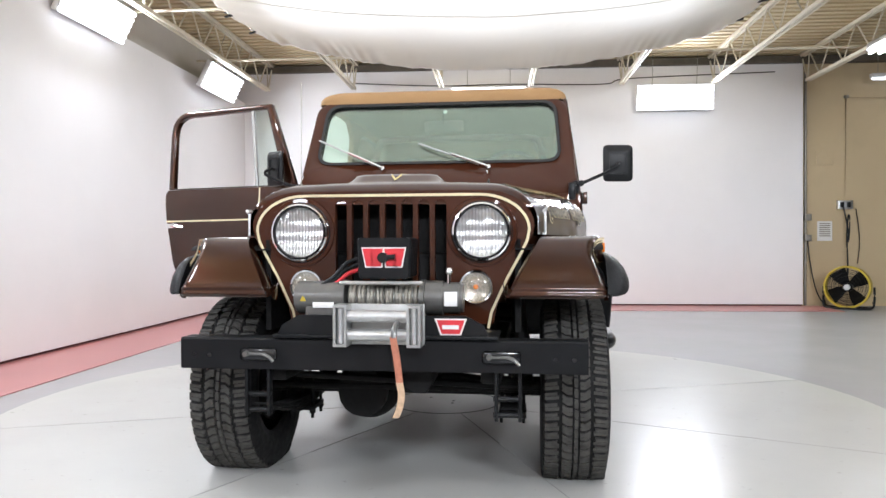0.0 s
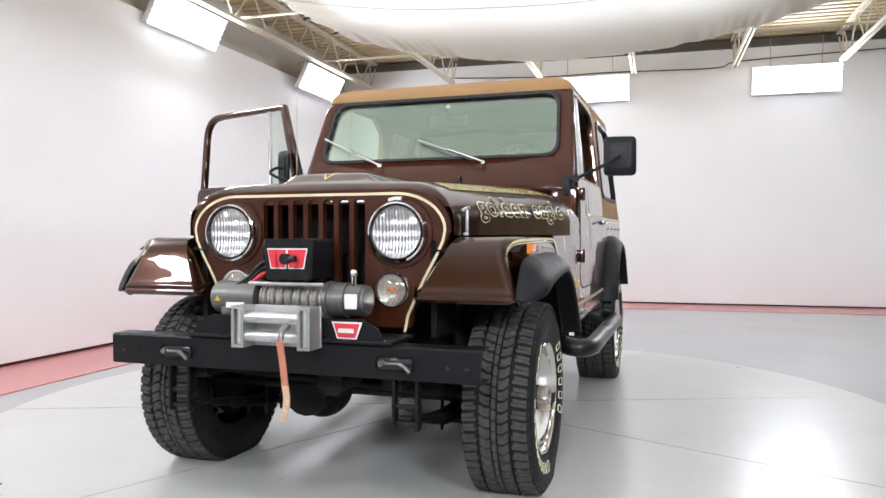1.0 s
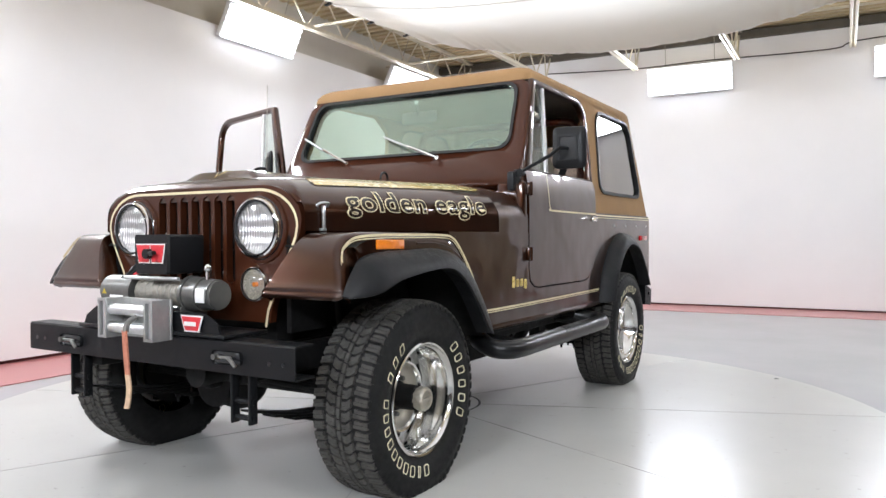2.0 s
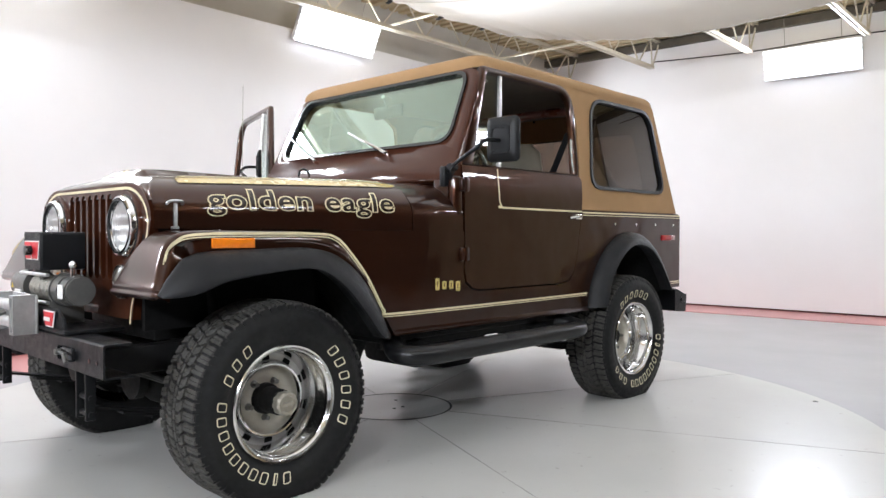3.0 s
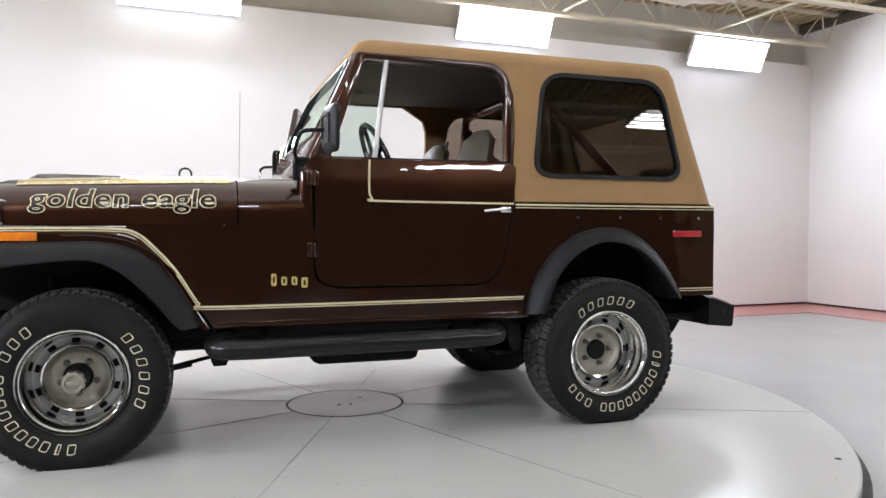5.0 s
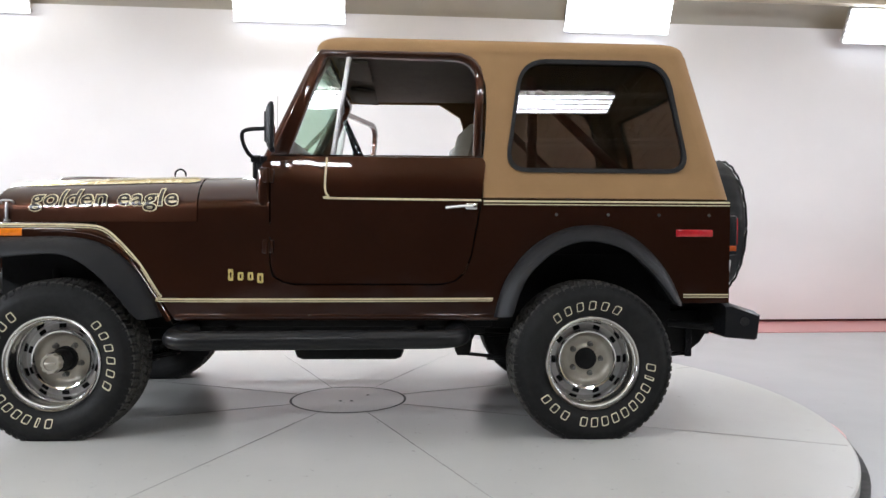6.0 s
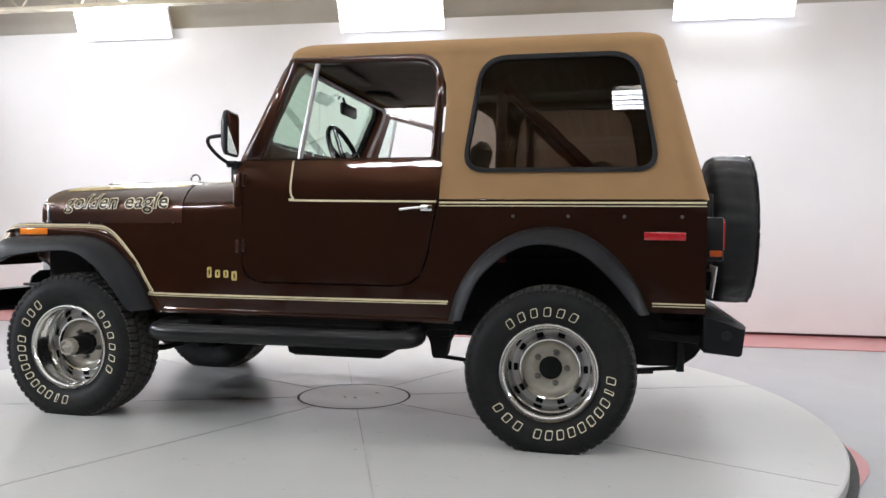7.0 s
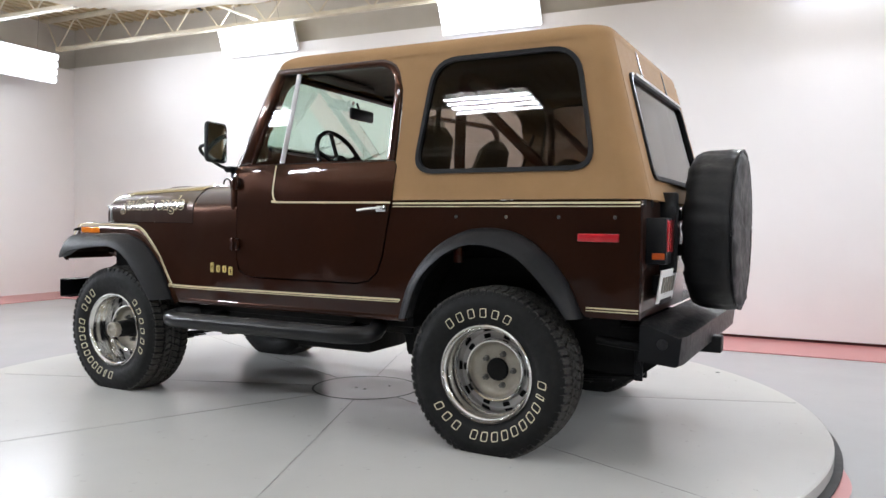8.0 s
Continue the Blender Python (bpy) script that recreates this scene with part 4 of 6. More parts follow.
for sx in (-1, 1):
    bm = B()
    rows = []
    for i, p in enumerate(FEN):
        d = (FEN[min(i + 1, len(FEN) - 1)] - FEN[max(i - 1, 0)]).normalized()
        n = Vector((d.y, -d.x))
        er = 0.036
        wide = 0.786 - 0.050 * min(max((-1.46 - p.x) / 0.12, 0), 1) * min(max((p.y - 0.77) / 0.13, 0), 1)
        xin = fender_in(p.x, p.y)
        row = [(xin, 0.075 if p.x < -1.48 else 0.0), (xin + 0.006, 0.020 if p.x < -1.48 else 0.0), (xin + 0.022, 0.0)]
        row += [(wide - er + er * math.sin(radians(a)), er * (1 - math.cos(radians(a)))) for a in (0, 12, 24, 36, 48, 60, 72, 84, 90)]
        lip = 0.095 if p.y > 0.87 else 0.036 if p.x > -0.76 else 0.05
        row += [(wide, lip), (wide - 0.014, lip + 0.003)]
        rows.append([(sx * x, p.x + n.x * off, p.y + n.y * off) for x, off in row])
    loft(bm, rows, False, False)
    fd = part("fender", bm, BROWN, car)
    # inner wheel house
    bm = B()
    box(bm, (sx * 0.47, -1.20, 0.78), (0.02, 0.72, 0.34))
    loft(bm, [[(sx * 0.46, p.x * 0.985 - 0.018, p.y - 0.03), (sx * 0.775, p.x * 0.985 - 0.018, p.y - 0.03)] for p in FEN[28:]], False, False)
    part("wheel_house", bm, UNDER, car)
    # marker lamp
    bm = B()
    box(bm, (sx * 0.784, -1.392, 0.918), (0.010, 0.160, 0.034), 0.003)
    part("front_marker", bm, AMBER, fd, "amber side marker lamp")
    bm = B()
    box(bm, (sx * 0.787, 1.650, 0.928), (0.018, 0.167, 0.034), 0.005)
    part("rear_marker", bm, RED_LENS, car, "red side marker lamp")
    # flares
    for nm, O, I in (("front_flare", FRONT_OUT, FRONT_IN), ("rear_flare", REAR_OUT, REAR_IN)):
        bm = B()
        rows = []
        for k, (o, i) in enumerate(zip(O, I)):
            e = (i - o)
            row = []
            grow = 0.30 + 0.70 * math.sin(radians(90 * min(k / 7, 1.0))) if nm == "front_flare" else 1.0
            for f, x in ((0.02, 0.782), (0.0, 0.794), (0.04, 0.808), (0.22, 0.832), (0.5, 0.856), (0.8, 0.870), (0.97, 0.872), (1.0, 0.864), (0.93, 0.852), (0.85, 0.79)):
                q = o + e * f
                row.append((sx * (0.782 + (x - 0.782) * grow), q.x, q.y))
            rows.append(row)
        loft(bm, rows, True, True)
        part(nm, bm, FLARE, car, "black rubber wheel arch flare")
    # pressed bead over the front arch
    bm = B()
    bead = [p for p in FRONT_OUT if -1.33 < p.x < -0.80]
    over = [q + Vector((a.y - b.y, b.x - a.x, 0)).normalized() * 0.020 for a, q, b in zip(bead, bead[1:], bead[2:])]
    tube(bm, [(sx * 0.785, q.x, q.y) for q in over], 0.0045, 6)
    part("arch_bead", bm, BROWN, fd)
    # rear wheel house
    bm = B()
    box(bm, (sx * 0.452, 1.18, 0.76), (0.02, 0.96, 0.44))
    loft(bm, [[(sx * 0.46, p.x, p.y - 0.012), (sx * 0.775, p.x, p.y - 0.012)] for p in REAR_OUT], False, False)
    part("wheel_house", bm, UNDER, car)

# windscreen frame
W0, WV = Vector((0, -0.312, 1.195)), Vector((0, 0.235, 0.500)).normalized()
WN = Vector((0, WV.z, -WV.y))
place_w = lambda u, v, d: W0 + Vector((u, 0, 0)) + WV * v + WN * d
outer = rounded([Vector(p) for p in ((-0.768, 0.0), (0.768, 0.0), (0.714, 0.610), (-0.714, 0.610))], [0.0, 0.0, 0.085, 0.085])
g_in = rounded([Vector(p) for p in ((-0.672, 0.195), (0.672, 0.195), (0.648, 0.586), (-0.648, 0.586))], 0.085)
bm = B()
frame_plate(bm, outer, g_in, (0, 0.38), place_w, 0.065, 0.018)
ws = part("windscreen_frame", bm, BROWN_FLAT, car, "brown folding windscreen frame", 60)
seal = rounded([Vector(p) for p in ((-0.678, 0.189), (0.678, 0.189), (0.654, 0.592), (-0.654, 0.592))], 0.088)
seal_i = rounded([Vector(p) for p in ((-0.662, 0.205), (0.662, 0.205), (0.638, 0.576), (-0.638, 0.576))], 0.080)
bm = B()
frame_plate(bm, seal, seal_i, (0, 0.38), lambda u, v, d: place_w(u, v, d - 0.007), 0.03)
part("seal", bm, BLACK_GLOSS, ws, "black rubber window seal")
bm = B()
sheet(bm, [place_w(p.x, p.y, 0.012) for p in g_in], 0.004, -WN)
g = part("windscreen", bm, GLASS, ws)
g.visible_shadow = False
bm = B()
rod(bm, place_w(0.03, 0.545, 0.018), place_w(0.03, 0.545, 0.022), 0.012, 16)
part("sticker", bm, WHITE_P, ws)
for sx in (-1, 1):
    bm = B()
    box(bm, (sx * 0.728, -0.315, 1.205), (0.035, 0.035, 0.09), 0.008)
    rod(bm, (sx * 0.735, -0.31, 1.235), (sx * 0.752, -0.31, 1.235), 0.016, 10)
    part("windscreen_hinge", bm, BLACK, ws)
for piv, tip in (((-0.294, -0.250, 1.340), (-0.676, -0.166, 1.516)), ((0.286, -0.250, 1.340), (-0.105, -0.180, 1.486))):
    piv, tip = Vector(piv), Vector(tip)
    off = Vector((0, -0.022, 0.006))
    bm = B()
    rod(bm, piv + Vector((0, 0.05, -0.02)), piv + off, 0.011, 10)
    mid = piv.lerp(tip, 0.52)
    tube(bm, [piv + off, piv.lerp(tip, 0.25) + off * 1.1, mid + off * 0.9], 0.0075, 8)
    wp = part("wiper", bm, CHROME, ws, "chrome wiper arm with blade")
    bm = B()
    tube(bm, [piv.lerp(tip, 0.14) + Vector((0, -0.004, 0)), mid + Vector((0, -0.012, 0)), tip + Vector((0, -0.004, 0))], 0.0055, 6)
    part("blade", bm, STEEL, wp)

# hard top
bm = B()


def rear_y(z):
    """Rear edge of the hard top: leans forward above the belt line."""
    return 1.833 - 0.272 * (z - BELT)


def cap_ring(inset, z, rear_in, front_in, seg=8):
    """One level of the roof: a rounded rectangle, narrower and shorter as it rises."""
    hw, yr, yf = side_x(1.745) + 0.004 - inset, rear_y(1.745) - rear_in, -0.058 + front_in
    out = []
    for cx, cy, r, a0 in ((hw - 0.11, yr - 0.11, 0.11, 0), (-hw + 0.11, yr - 0.11, 0.11, 90), (-hw + 0.05, yf + 0.05, 0.05, 180), (hw - 0.05, yf + 0.05, 0.05, 270)):
        for k in range(seg + 1):
            a = radians(a0 + 90 * k / seg)
            out.append((cx + r * math.cos(a), cy + r * math.sin(a), z))
    return out


def crown(x, y):
    t = min(max(y / 1.6, 0), 1)
    return 0.022 * (1 - (x / 0.62) ** 2) + 0.016 * math.sin(math.pi * min(t * 1.25, 1.0) ** 0.8) - 0.012 * t ** 3


rings = [cap_ring(0.0, 1.738, 0.0, 0.0)]
for k in range(1, 9):
    a = radians(90 * k / 8)
    rings.append([(x, y, z + crown(x, y) * (k / 8) ** 2) for x, y, z in cap_ring(0.085 * (1 - math.cos(a)), 1.742 + 0.074 * math.sin(a), 0.060 * (1 - math.cos(a)), 0.085 * (1 - math.cos(a)))])
for f in (0.9, 0.75, 0.5, 0.25, 0.06):
    rings.append([(x * f, 0.76 + (y - 0.76) * (0.4 + 0.6 * f), 1.816 + crown(x * f, 0.76 + (y - 0.76) * (0.4 + 0.6 * f))) for x, y, z in cap_ring(0.085, 0, 0.060, 0.085)])
loft(bm, rings, True, False)
bm.faces.new([v for v in list(bm.verts)[-len(rings[-1]):]])
top = part("hard_top", bm, TAN, car, "tan fibreglass hard top")
bm = B()
box(bm, (0, 0.77, 1.752), (1.34, 1.54, 0.012))
part("headliner", bm, LINER, top)
for sx in (-1, 1):
    place_s = lambda u, v, d: Vector((sx * (side_x(v) - d), u, v))
    outer = [Vector(p) for p in ((0.694, BELT + 0.003), (rear_y(BELT) - 0.09, BELT + 0.003), (rear_y(1.745) - 0.09, 1.745), (0.54, 1.746), (0.60, 1.733), (0.650, 1.700), (0.688, 1.655), (0.708, 1.59), (0.712, 1.50), (0.706, 1.37), (0.696, 1.26))]
    q_in = rounded([Vector(p) for p in ((0.798, 1.206), (1.624, 1.205), (1.530, 1.703), (0.870, 1.706))], [0.10, 0.10, 0.12, 0.12])
    bm = B()
    frame_plate(bm, outer, q_in, (1.21, 1.44), place_s, 0.03)
    part("hard_top_side", bm, TAN, top)
    # rounded rear corner
    bm = B()
    rows = []
    for k in range(9):
        v = BELT + 0.003 + (1.742 - BELT - 0.003) * k / 8
        y0 = rear_y(v) - 0.09
        X = side_x(v)
        rows.append([(sx * (X - 0.09 + 0.09 * math.cos(radians(a))), y0 + 0.09 * math.sin(radians(a)), v) for a in range(0, 91, 10)])
    loft(bm, rows, False, False)
    part("rear_corner", bm, TAN, top)
    s_o = rounded([Vector(p) for p in ((0.789, 1.197), (1.633, 1.196), (1.537, 1.712), (0.864, 1.715))], [0.105, 0.105, 0.125, 0.125])
    s_i = rounded([Vector(p) for p in ((0.808, 1.216), (1.613, 1.215), (1.522, 1.693), (0.878, 1.696))], [0.09, 0.09, 0.11, 0.11])
    bm = B()
    frame_plate(bm, s_o, s_i, (1.21, 1.44), lambda u, v, d: place_s(u, v, d - 0.010), 0.03)
    qw = part("quarter_window", bm, BLACK, top, "smoked quarter window in a black rubber seal")
    bm = B()
    sheet(bm, [place_s(p.x, p.y, 0.008) for p in q_in], 0.004, (sx, 0, 0))
    part("pane", bm, SMOKE, qw)
# rear face with lift glass
place_r = lambda u, v, d: Vector((u * (1 - 0.115 * (v) / 0.76), rear_y(BELT + v) - d, BELT + 0.003 + v))
outer = [Vector(p) for p in ((-0.697, 0.0), (0.697, 0.0), (0.697, 0.664), (-0.697, 0.664))]
r_in = rounded([Vector(p) for p in ((-0.57, 0.10), (0.57, 0.10), (0.57, 0.53), (-0.57, 0.53))], 0.05)
bm = B()
frame_plate(bm, outer, r_in, (0, 0.31), place_r, 0.03)
rf = part("rear_face", bm, TAN, top)
bm = B()
frame_plate(bm, rounded([Vector(p) for p in ((-0.584, 0.086), (0.584, 0.086), (0.584, 0.544), (-0.584, 0.544))], 0.06), rounded([Vector(p) for p in ((-0.564, 0.106), (0.564, 0.106), (0.564, 0.524), (-0.564, 0.524))], 0.05), (0, 0.31), lambda u, v, d: place_r(u, v, d - 0.012), 0.03)
lg = part("lift_gate", bm, BLACK, top, "smoked lift-up rear window with black frame")
bm = B()
tube(bm, [place_r(u, 0.538, -0.020) for u in (-0.53, -0.2, 0.2, 0.53)], 0.006, 6)
part("top_strip", bm, CHROME, lg, "slim chrome strip")
bm = B()
sheet(bm, [place_r(p.x, p.y, 0.004) for p in r_in], 0.004, (0, 1, 0.25))
part("pane", bm, REAR_GLASS, lg)
for sx in (-1, 1):
    bm = B()
    tube(bm, [(sx * 0.26, 1.555, 1.835), (sx * 0.26, 1.610, 1.812), (sx * 0.26, 1.647, 1.760), (sx * 0.26, 1.667, 1.690), (sx * 0.26, 1.683, 1.640)], 0.010, 6, flat=0.5)
    part("lift_hinge", bm, BLACK_GLOSS, lg, "dark hinge strap")


# doors
def door_x(z):
    """Outer skin of the door: flat below the belt line, curling in above it."""
    return SIDE + 0.0025 - 0.634 * max(z - BELT, 0) ** 2


def door(sx):
    """Steel door with window frame; built closed on the side sx."""
    d_out = [(-0.244, 1.260), (-0.244, 0.79), (-0.230, 0.735), (-0.190, 0.706), (-0.14, 0.697), (0.50, 0.697), (0.566, 0.711), (0.611, 0.752), (0.638, 0.82), (0.685, 1.08), (0.704, 1.225), (0.702, 1.248), (0.690, 1.260)]
    bm = B()
    low = [p for p in d_out if p[1] < BELT]
    sheet(bm, [(sx * (SIDE + 0.0025), y, z) for y, z in [(-0.244, BELT)] + low + [(0.685, BELT)]], 0.045, (sx, 0, 0))
    rows = []
    for k in range(13):
        z = BELT + 0.182 * k / 12
        yr = 0.685 + 0.019 * min((z - BELT) / 0.147, 1) - 0.016 * max((z - 1.235) / 0.025, 0) ** 2
        x = door_x(z)
        rows.append([(sx * x, -0.244, z), (sx * x, 0.2, z), (sx * x, yr, z), (sx * (x - 0.045), yr, z), (sx * (x - 0.045), -0.244, z)])
    loft(bm, rows, True, True)
    # added black sheet behind the door gap, so no light shows through
    backing = B()
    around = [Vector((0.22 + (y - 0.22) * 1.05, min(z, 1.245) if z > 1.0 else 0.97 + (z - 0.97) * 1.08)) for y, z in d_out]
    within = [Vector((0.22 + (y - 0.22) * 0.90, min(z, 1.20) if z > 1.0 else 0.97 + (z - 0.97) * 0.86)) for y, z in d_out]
    frame_plate(backing, around, within, (0.22, 0.98), lambda u, v, w: Vector((sx * (0.734 - w), u, v)), 0.012)
    part("door_jamb", backing, UNDER, car)
    d = part("door", bm, BROWN, car, "brown steel door with gold pinstripe")
    place_d = lambda u, v, dd: Vector((sx * (side_x(v) + 0.006 - dd), u, v))
    o = rounded([Vector(p) for p in ((-0.250, 1.262), (0.688, 1.262), (0.706, 1.742), (-0.045, 1.746))], [0.0, 0.0, 0.15, 0.02])
    i = rounded([Vector(p) for p in ((-0.168, 1.268), (0.648, 1.268), (0.668, 1.704), (-0.010, 1.714))], [0.0, 0.01, 0.115, 0.015])
    bm = B()
    frame_plate(bm, o, i, (0.30, 1.46), place_d, 0.035, 0.012)
    fr = part("window_frame", bm, BROWN, d, "", 60)
    bm = B()
    tube(bm, [place_d(0.026, 1.266, 0.012), place_d(0.092, 1.710, 0.012)], 0.012, 8)
    part("vent_bar", bm, DISC_METAL, d, "bright metal vent window bar")
    bm = B()
    sheet(bm, [place_d(y, z, 0.018) for y, z in ((-0.162, 1.268), (0.024, 1.268), (0.090, 1.710), (-0.006, 1.712))], 0.004, (sx, 0, 0))
    p = part("vent_pane", bm, CLEAR, d)
    p.visible_shadow = False
    # handle
    bm = B()
    hx = sx * (SIDE + 0.0025)
    box(bm, (hx + sx * 0.008, 0.640, 1.042), (0.016, 0.055, 0.030), 0.006)
    tube(bm, smooth_path([(hx + sx * 0.022, 0.645, 1.044), (hx + sx * 0.034, 0.60, 1.042), (hx + sx * 0.030, 0.525, 1.034)], 4), 0.010, 8, flat=0.7)
    part("door_handle", bm, CHROME, d, "chrome door handle")
    bm = B()
    line = [(0.000, 1.256), (-0.006, 1.15), (-0.004, 1.105), (0.010, 1.083), (0.040, 1.074), (0.685, 1.070)]
    ribbon(bm, smooth_path([(sx * (door_x(z) + 0.001), y, z) for y, z in line], 4), 0.009, (sx, 0, 0), 0.002)
    part("gold_stripe", bm, GOLD, d, "gold pinstripe")
    for z in (0.86, 1.17):
        bm = B()
        box(bm, (sx * (SIDE + 0.008), -0.254, z), (0.022, 0.05, 0.06), 0.006)
        rod(bm, (sx * (SIDE + 0.016), -0.254, z - 0.032), (sx * (SIDE + 0.016), -0.254, z + 0.032), 0.010, 10)
        part("hinge", bm, BROWN, d)
    bm = B()
    box(bm, (sx * (SIDE - 0.045), 0.23, 0.98), (0.012, 0.80, 0.48), 0.01)
    part("door_card", bm, DASH, d)
    return d


door(1)
rd = door(-1)
OPEN = 73.0
hinge = Vector((-SIDE - 0.012, -0.257, 0))
rd.matrix_basis = Matrix.Translation(hinge) @ Matrix.Rotation(radians(OPEN), 4, "Z") @ Matrix.Translation(-hinge)
rd["label"] = "brown steel door standing wide open"

# pinstripes on the body
for sx in (-1, 1):
    bm = B()
    low = smooth_path([(sx * (0.7865 - 0.050 * min(max((-1.46 - y) / 0.12, 0), 1) * min(max((z - 0.77) / 0.13, 0), 1)), y, z) for y, z in ((-1.618, 0.862), (-1.598, 0.900), (-1.570, 0.928), (-1.535, 0.944), (-1.45, 0.950), (-1.30, 0.951), (-1.06, 0.950), (-0.965, 0.936), (-0.893, 0.878), (-0.81, 0.782), (-0.748, 0.682), (-0.718, 0.640), (-0.682, 0.627), (0.0, 0.627), (0.74, 0.631))], 5)
    ribbon(bm, low, 0.009, (sx, 0, 0), 0.0015)
    ribbon(bm, [p - Vector((0, 0.004, 0.010)) for p in low], 0.004, (sx, 0, 0), 0.0015)
    ribbon(bm, [(sx * 0.7855, y, 0.650) for y in (1.604, 1.812)], 0.006, (sx, 0, 0), 0.0015)
    ribbon(bm, [(sx * 0.7855, y, 0.639) for y in (1.604, 1.812)], 0.004, (sx, 0, 0), 0.0015)
    ribbon(bm, [(sx * 0.7855, y, 1.066) for y in (0.696, 1.812)], 0.008, (sx, 0, 0), 0.0015)
    ribbon(bm, [(sx * 0.7855, y, 1.052) for y in (0.696, 1.812)], 0.004, (sx, 0, 0), 0.0015)
    part("gold_stripe", bm, GOLD, car, "gold pinstripe")
    for y in (1.022, 1.256, 1.487, 1.716):
        bm = B()
        rod(bm, (sx * 0.785, y, 1.008), (sx * 0.791, y, 1.008), 0.008, 10)
        part("snap_stud", bm, CHROME, car)
    # side step tube
    bm = B()
    tube(bm, smooth_path([(sx * 0.70, -0.60, 0.49), (sx * 0.80, -0.66, 0.465), (sx * 0.88, -0.60, 0.458), (sx * 0.885, -0.3, 0.458), (sx * 0.885, 0.3, 0.462), (sx * 0.88, 0.52, 0.464), (sx * 0.80, 0.60, 0.47), (sx * 0.70, 0.57, 0.49)], 5), 0.041, 14)
    st = part("side_step", bm, STEP, car, "black tubular side step")
    bm = B()
    loft(bm, [[(sx * (0.885 + 0.040 * math.cos(radians(a))), y, 0.462 + (0.034 if 0.04 < f < 0.96 else 0.02) * math.sin(radians(a)) + 0.006) for a in range(20, 161, 20)] for f, y in ((0, -0.12), (0.05, -0.09), (0.5, 0.05), (0.95, 0.19), (1, 0.22))], False, False)
    part("step_pad", bm, BLACK, st)
    for y in (-0.45, 0.42):
        bm = B()
        rod(bm, (sx * 0.87, y, 0.46), (sx * 0.45, y, 0.50), 0.018, 8)
        part("bracket", bm, UNDER, st)
    # emblem, as plain gold blocks
    bm = B()
    for k, (w, h) in enumerate(((0.022, 0.052), (0.024, 0.036), (0.024, 0.036), (0.026, 0.044))):
        bm = B()
        yy = -0.438 + 0.043 * k + 0.02
        zz = 0.728 - (0.008 if k == 3 else -0.006 if k == 0 else 0)
        o2 = rounded([Vector(p) for p in ((yy - w / 2, zz - h / 2), (yy + w / 2, zz - h / 2), (yy + w / 2, zz + h / 2), (yy - w / 2, zz + h / 2))], 0.007, 3)
        i2 = [Vector((yy + (p.x - yy) * 0.36, zz + (p.y - zz) * 0.5)) for p in o2]
        frame_plate(bm, o2, i2, (yy, zz), lambda u, v, d: Vector((sx * (0.789 - d), u, v)), 0.004)
        part("emblem_block", bm, EMBLEM, car, "small gold emblem block")
    # mirror
    bm = B()
    mx, my, mz = sx * 0.975, -0.205, 1.358
    if sx < 0:
        mx = -0.925
    mm = Matrix.Rotation(radians(8 if sx > 0 else -38), 4, "Z")
    rows = []
    for f, dy in ((0.55, -0.024), (0.80, -0.019), (0.97, -0.008), (1.0, 0.0), (0.98, 0.008), (0.93, 0.010)):
        rows.append([Vector((mx, my + dy, mz)) + mm @ Vector((p.x * f, 0, p.y * f)) for p in rounded([Vector(p) for p in ((-0.080, -0.098), (0.080, -0.098), (0.080, 0.098), (-0.080, 0.098))], 0.028)])
    loft(bm, rows, True, True)
    mr = part("mirror", bm, PLASTIC, car, "black plastic door mirror on a bent arm")
    bm = B()
    sheet(bm, [Vector((mx, my + 0.0125, mz)) + mm @ Vector((p.x, 0, p.y)) for p in rounded([Vector(p) for p in ((-0.070, -0.088), (0.070, -0.088), (0.070, 0.088), (-0.070, 0.088))], 0.022)], 0.003, (0, 1, 0))
    part("mirror_glass", bm, MIRROR, mr)
    bm = B()
    rim_o = rounded([Vector(p) for p in ((-0.048, -0.060), (0.048, -0.060), (0.048, 0.060), (-0.048, 0.060))], 0.016)
    rim_i = [p * 0.80 for p in rim_o]
    frame_plate(bm, rim_o, rim_i, (0, 0), lambda u, v, d: Vector((mx, my - 0.0245, mz)) + mm @ Vector((u, d - 0.004, v)), 0.006)
    part("back_rib", bm, BLACK, mr)
    bm = B()
    tube(bm, smooth_path([(sx * 0.735, -0.285, 1.235), (sx * 0.775, -0.315, 1.245), (sx * 0.84, -0.335, 1.27), (sx * 0.935, -0.335, 1.315), (mx - sx * 0.01, -0.315, 1.345), (mx, my - 0.030, 1.352)], 5), 0.0085, 8)
    box(bm, (sx * 0.748, -0.285, 1.225), (0.03, 0.05, 0.07), 0.006)
    rod(bm, (sx * 0.775, -0.33, 1.245), (sx * 0.775, -0.29, 1.245), 0.016, 10)
    part("mirror_arm", bm, BLACK, mr)

# writing on the hood sides
def text_mesh(body, size, offset, spacing=1.0):
    c = bpy.data.curves.new("text", "FONT")
    c.body, c.size, c.offset, c.space_character, c.align_x, c.resolution_u = body, size, offset, spacing, "CENTER", 3
    o = bpy.data.objects.new("text", c)
    scene.collection.objects.link(o)
    dg = bpy.context.evaluated_depsgraph_get()
    me = bpy.data.meshes.new_from_object(o.evaluated_get(dg))
    bpy.data.objects.remove(o)
    return me


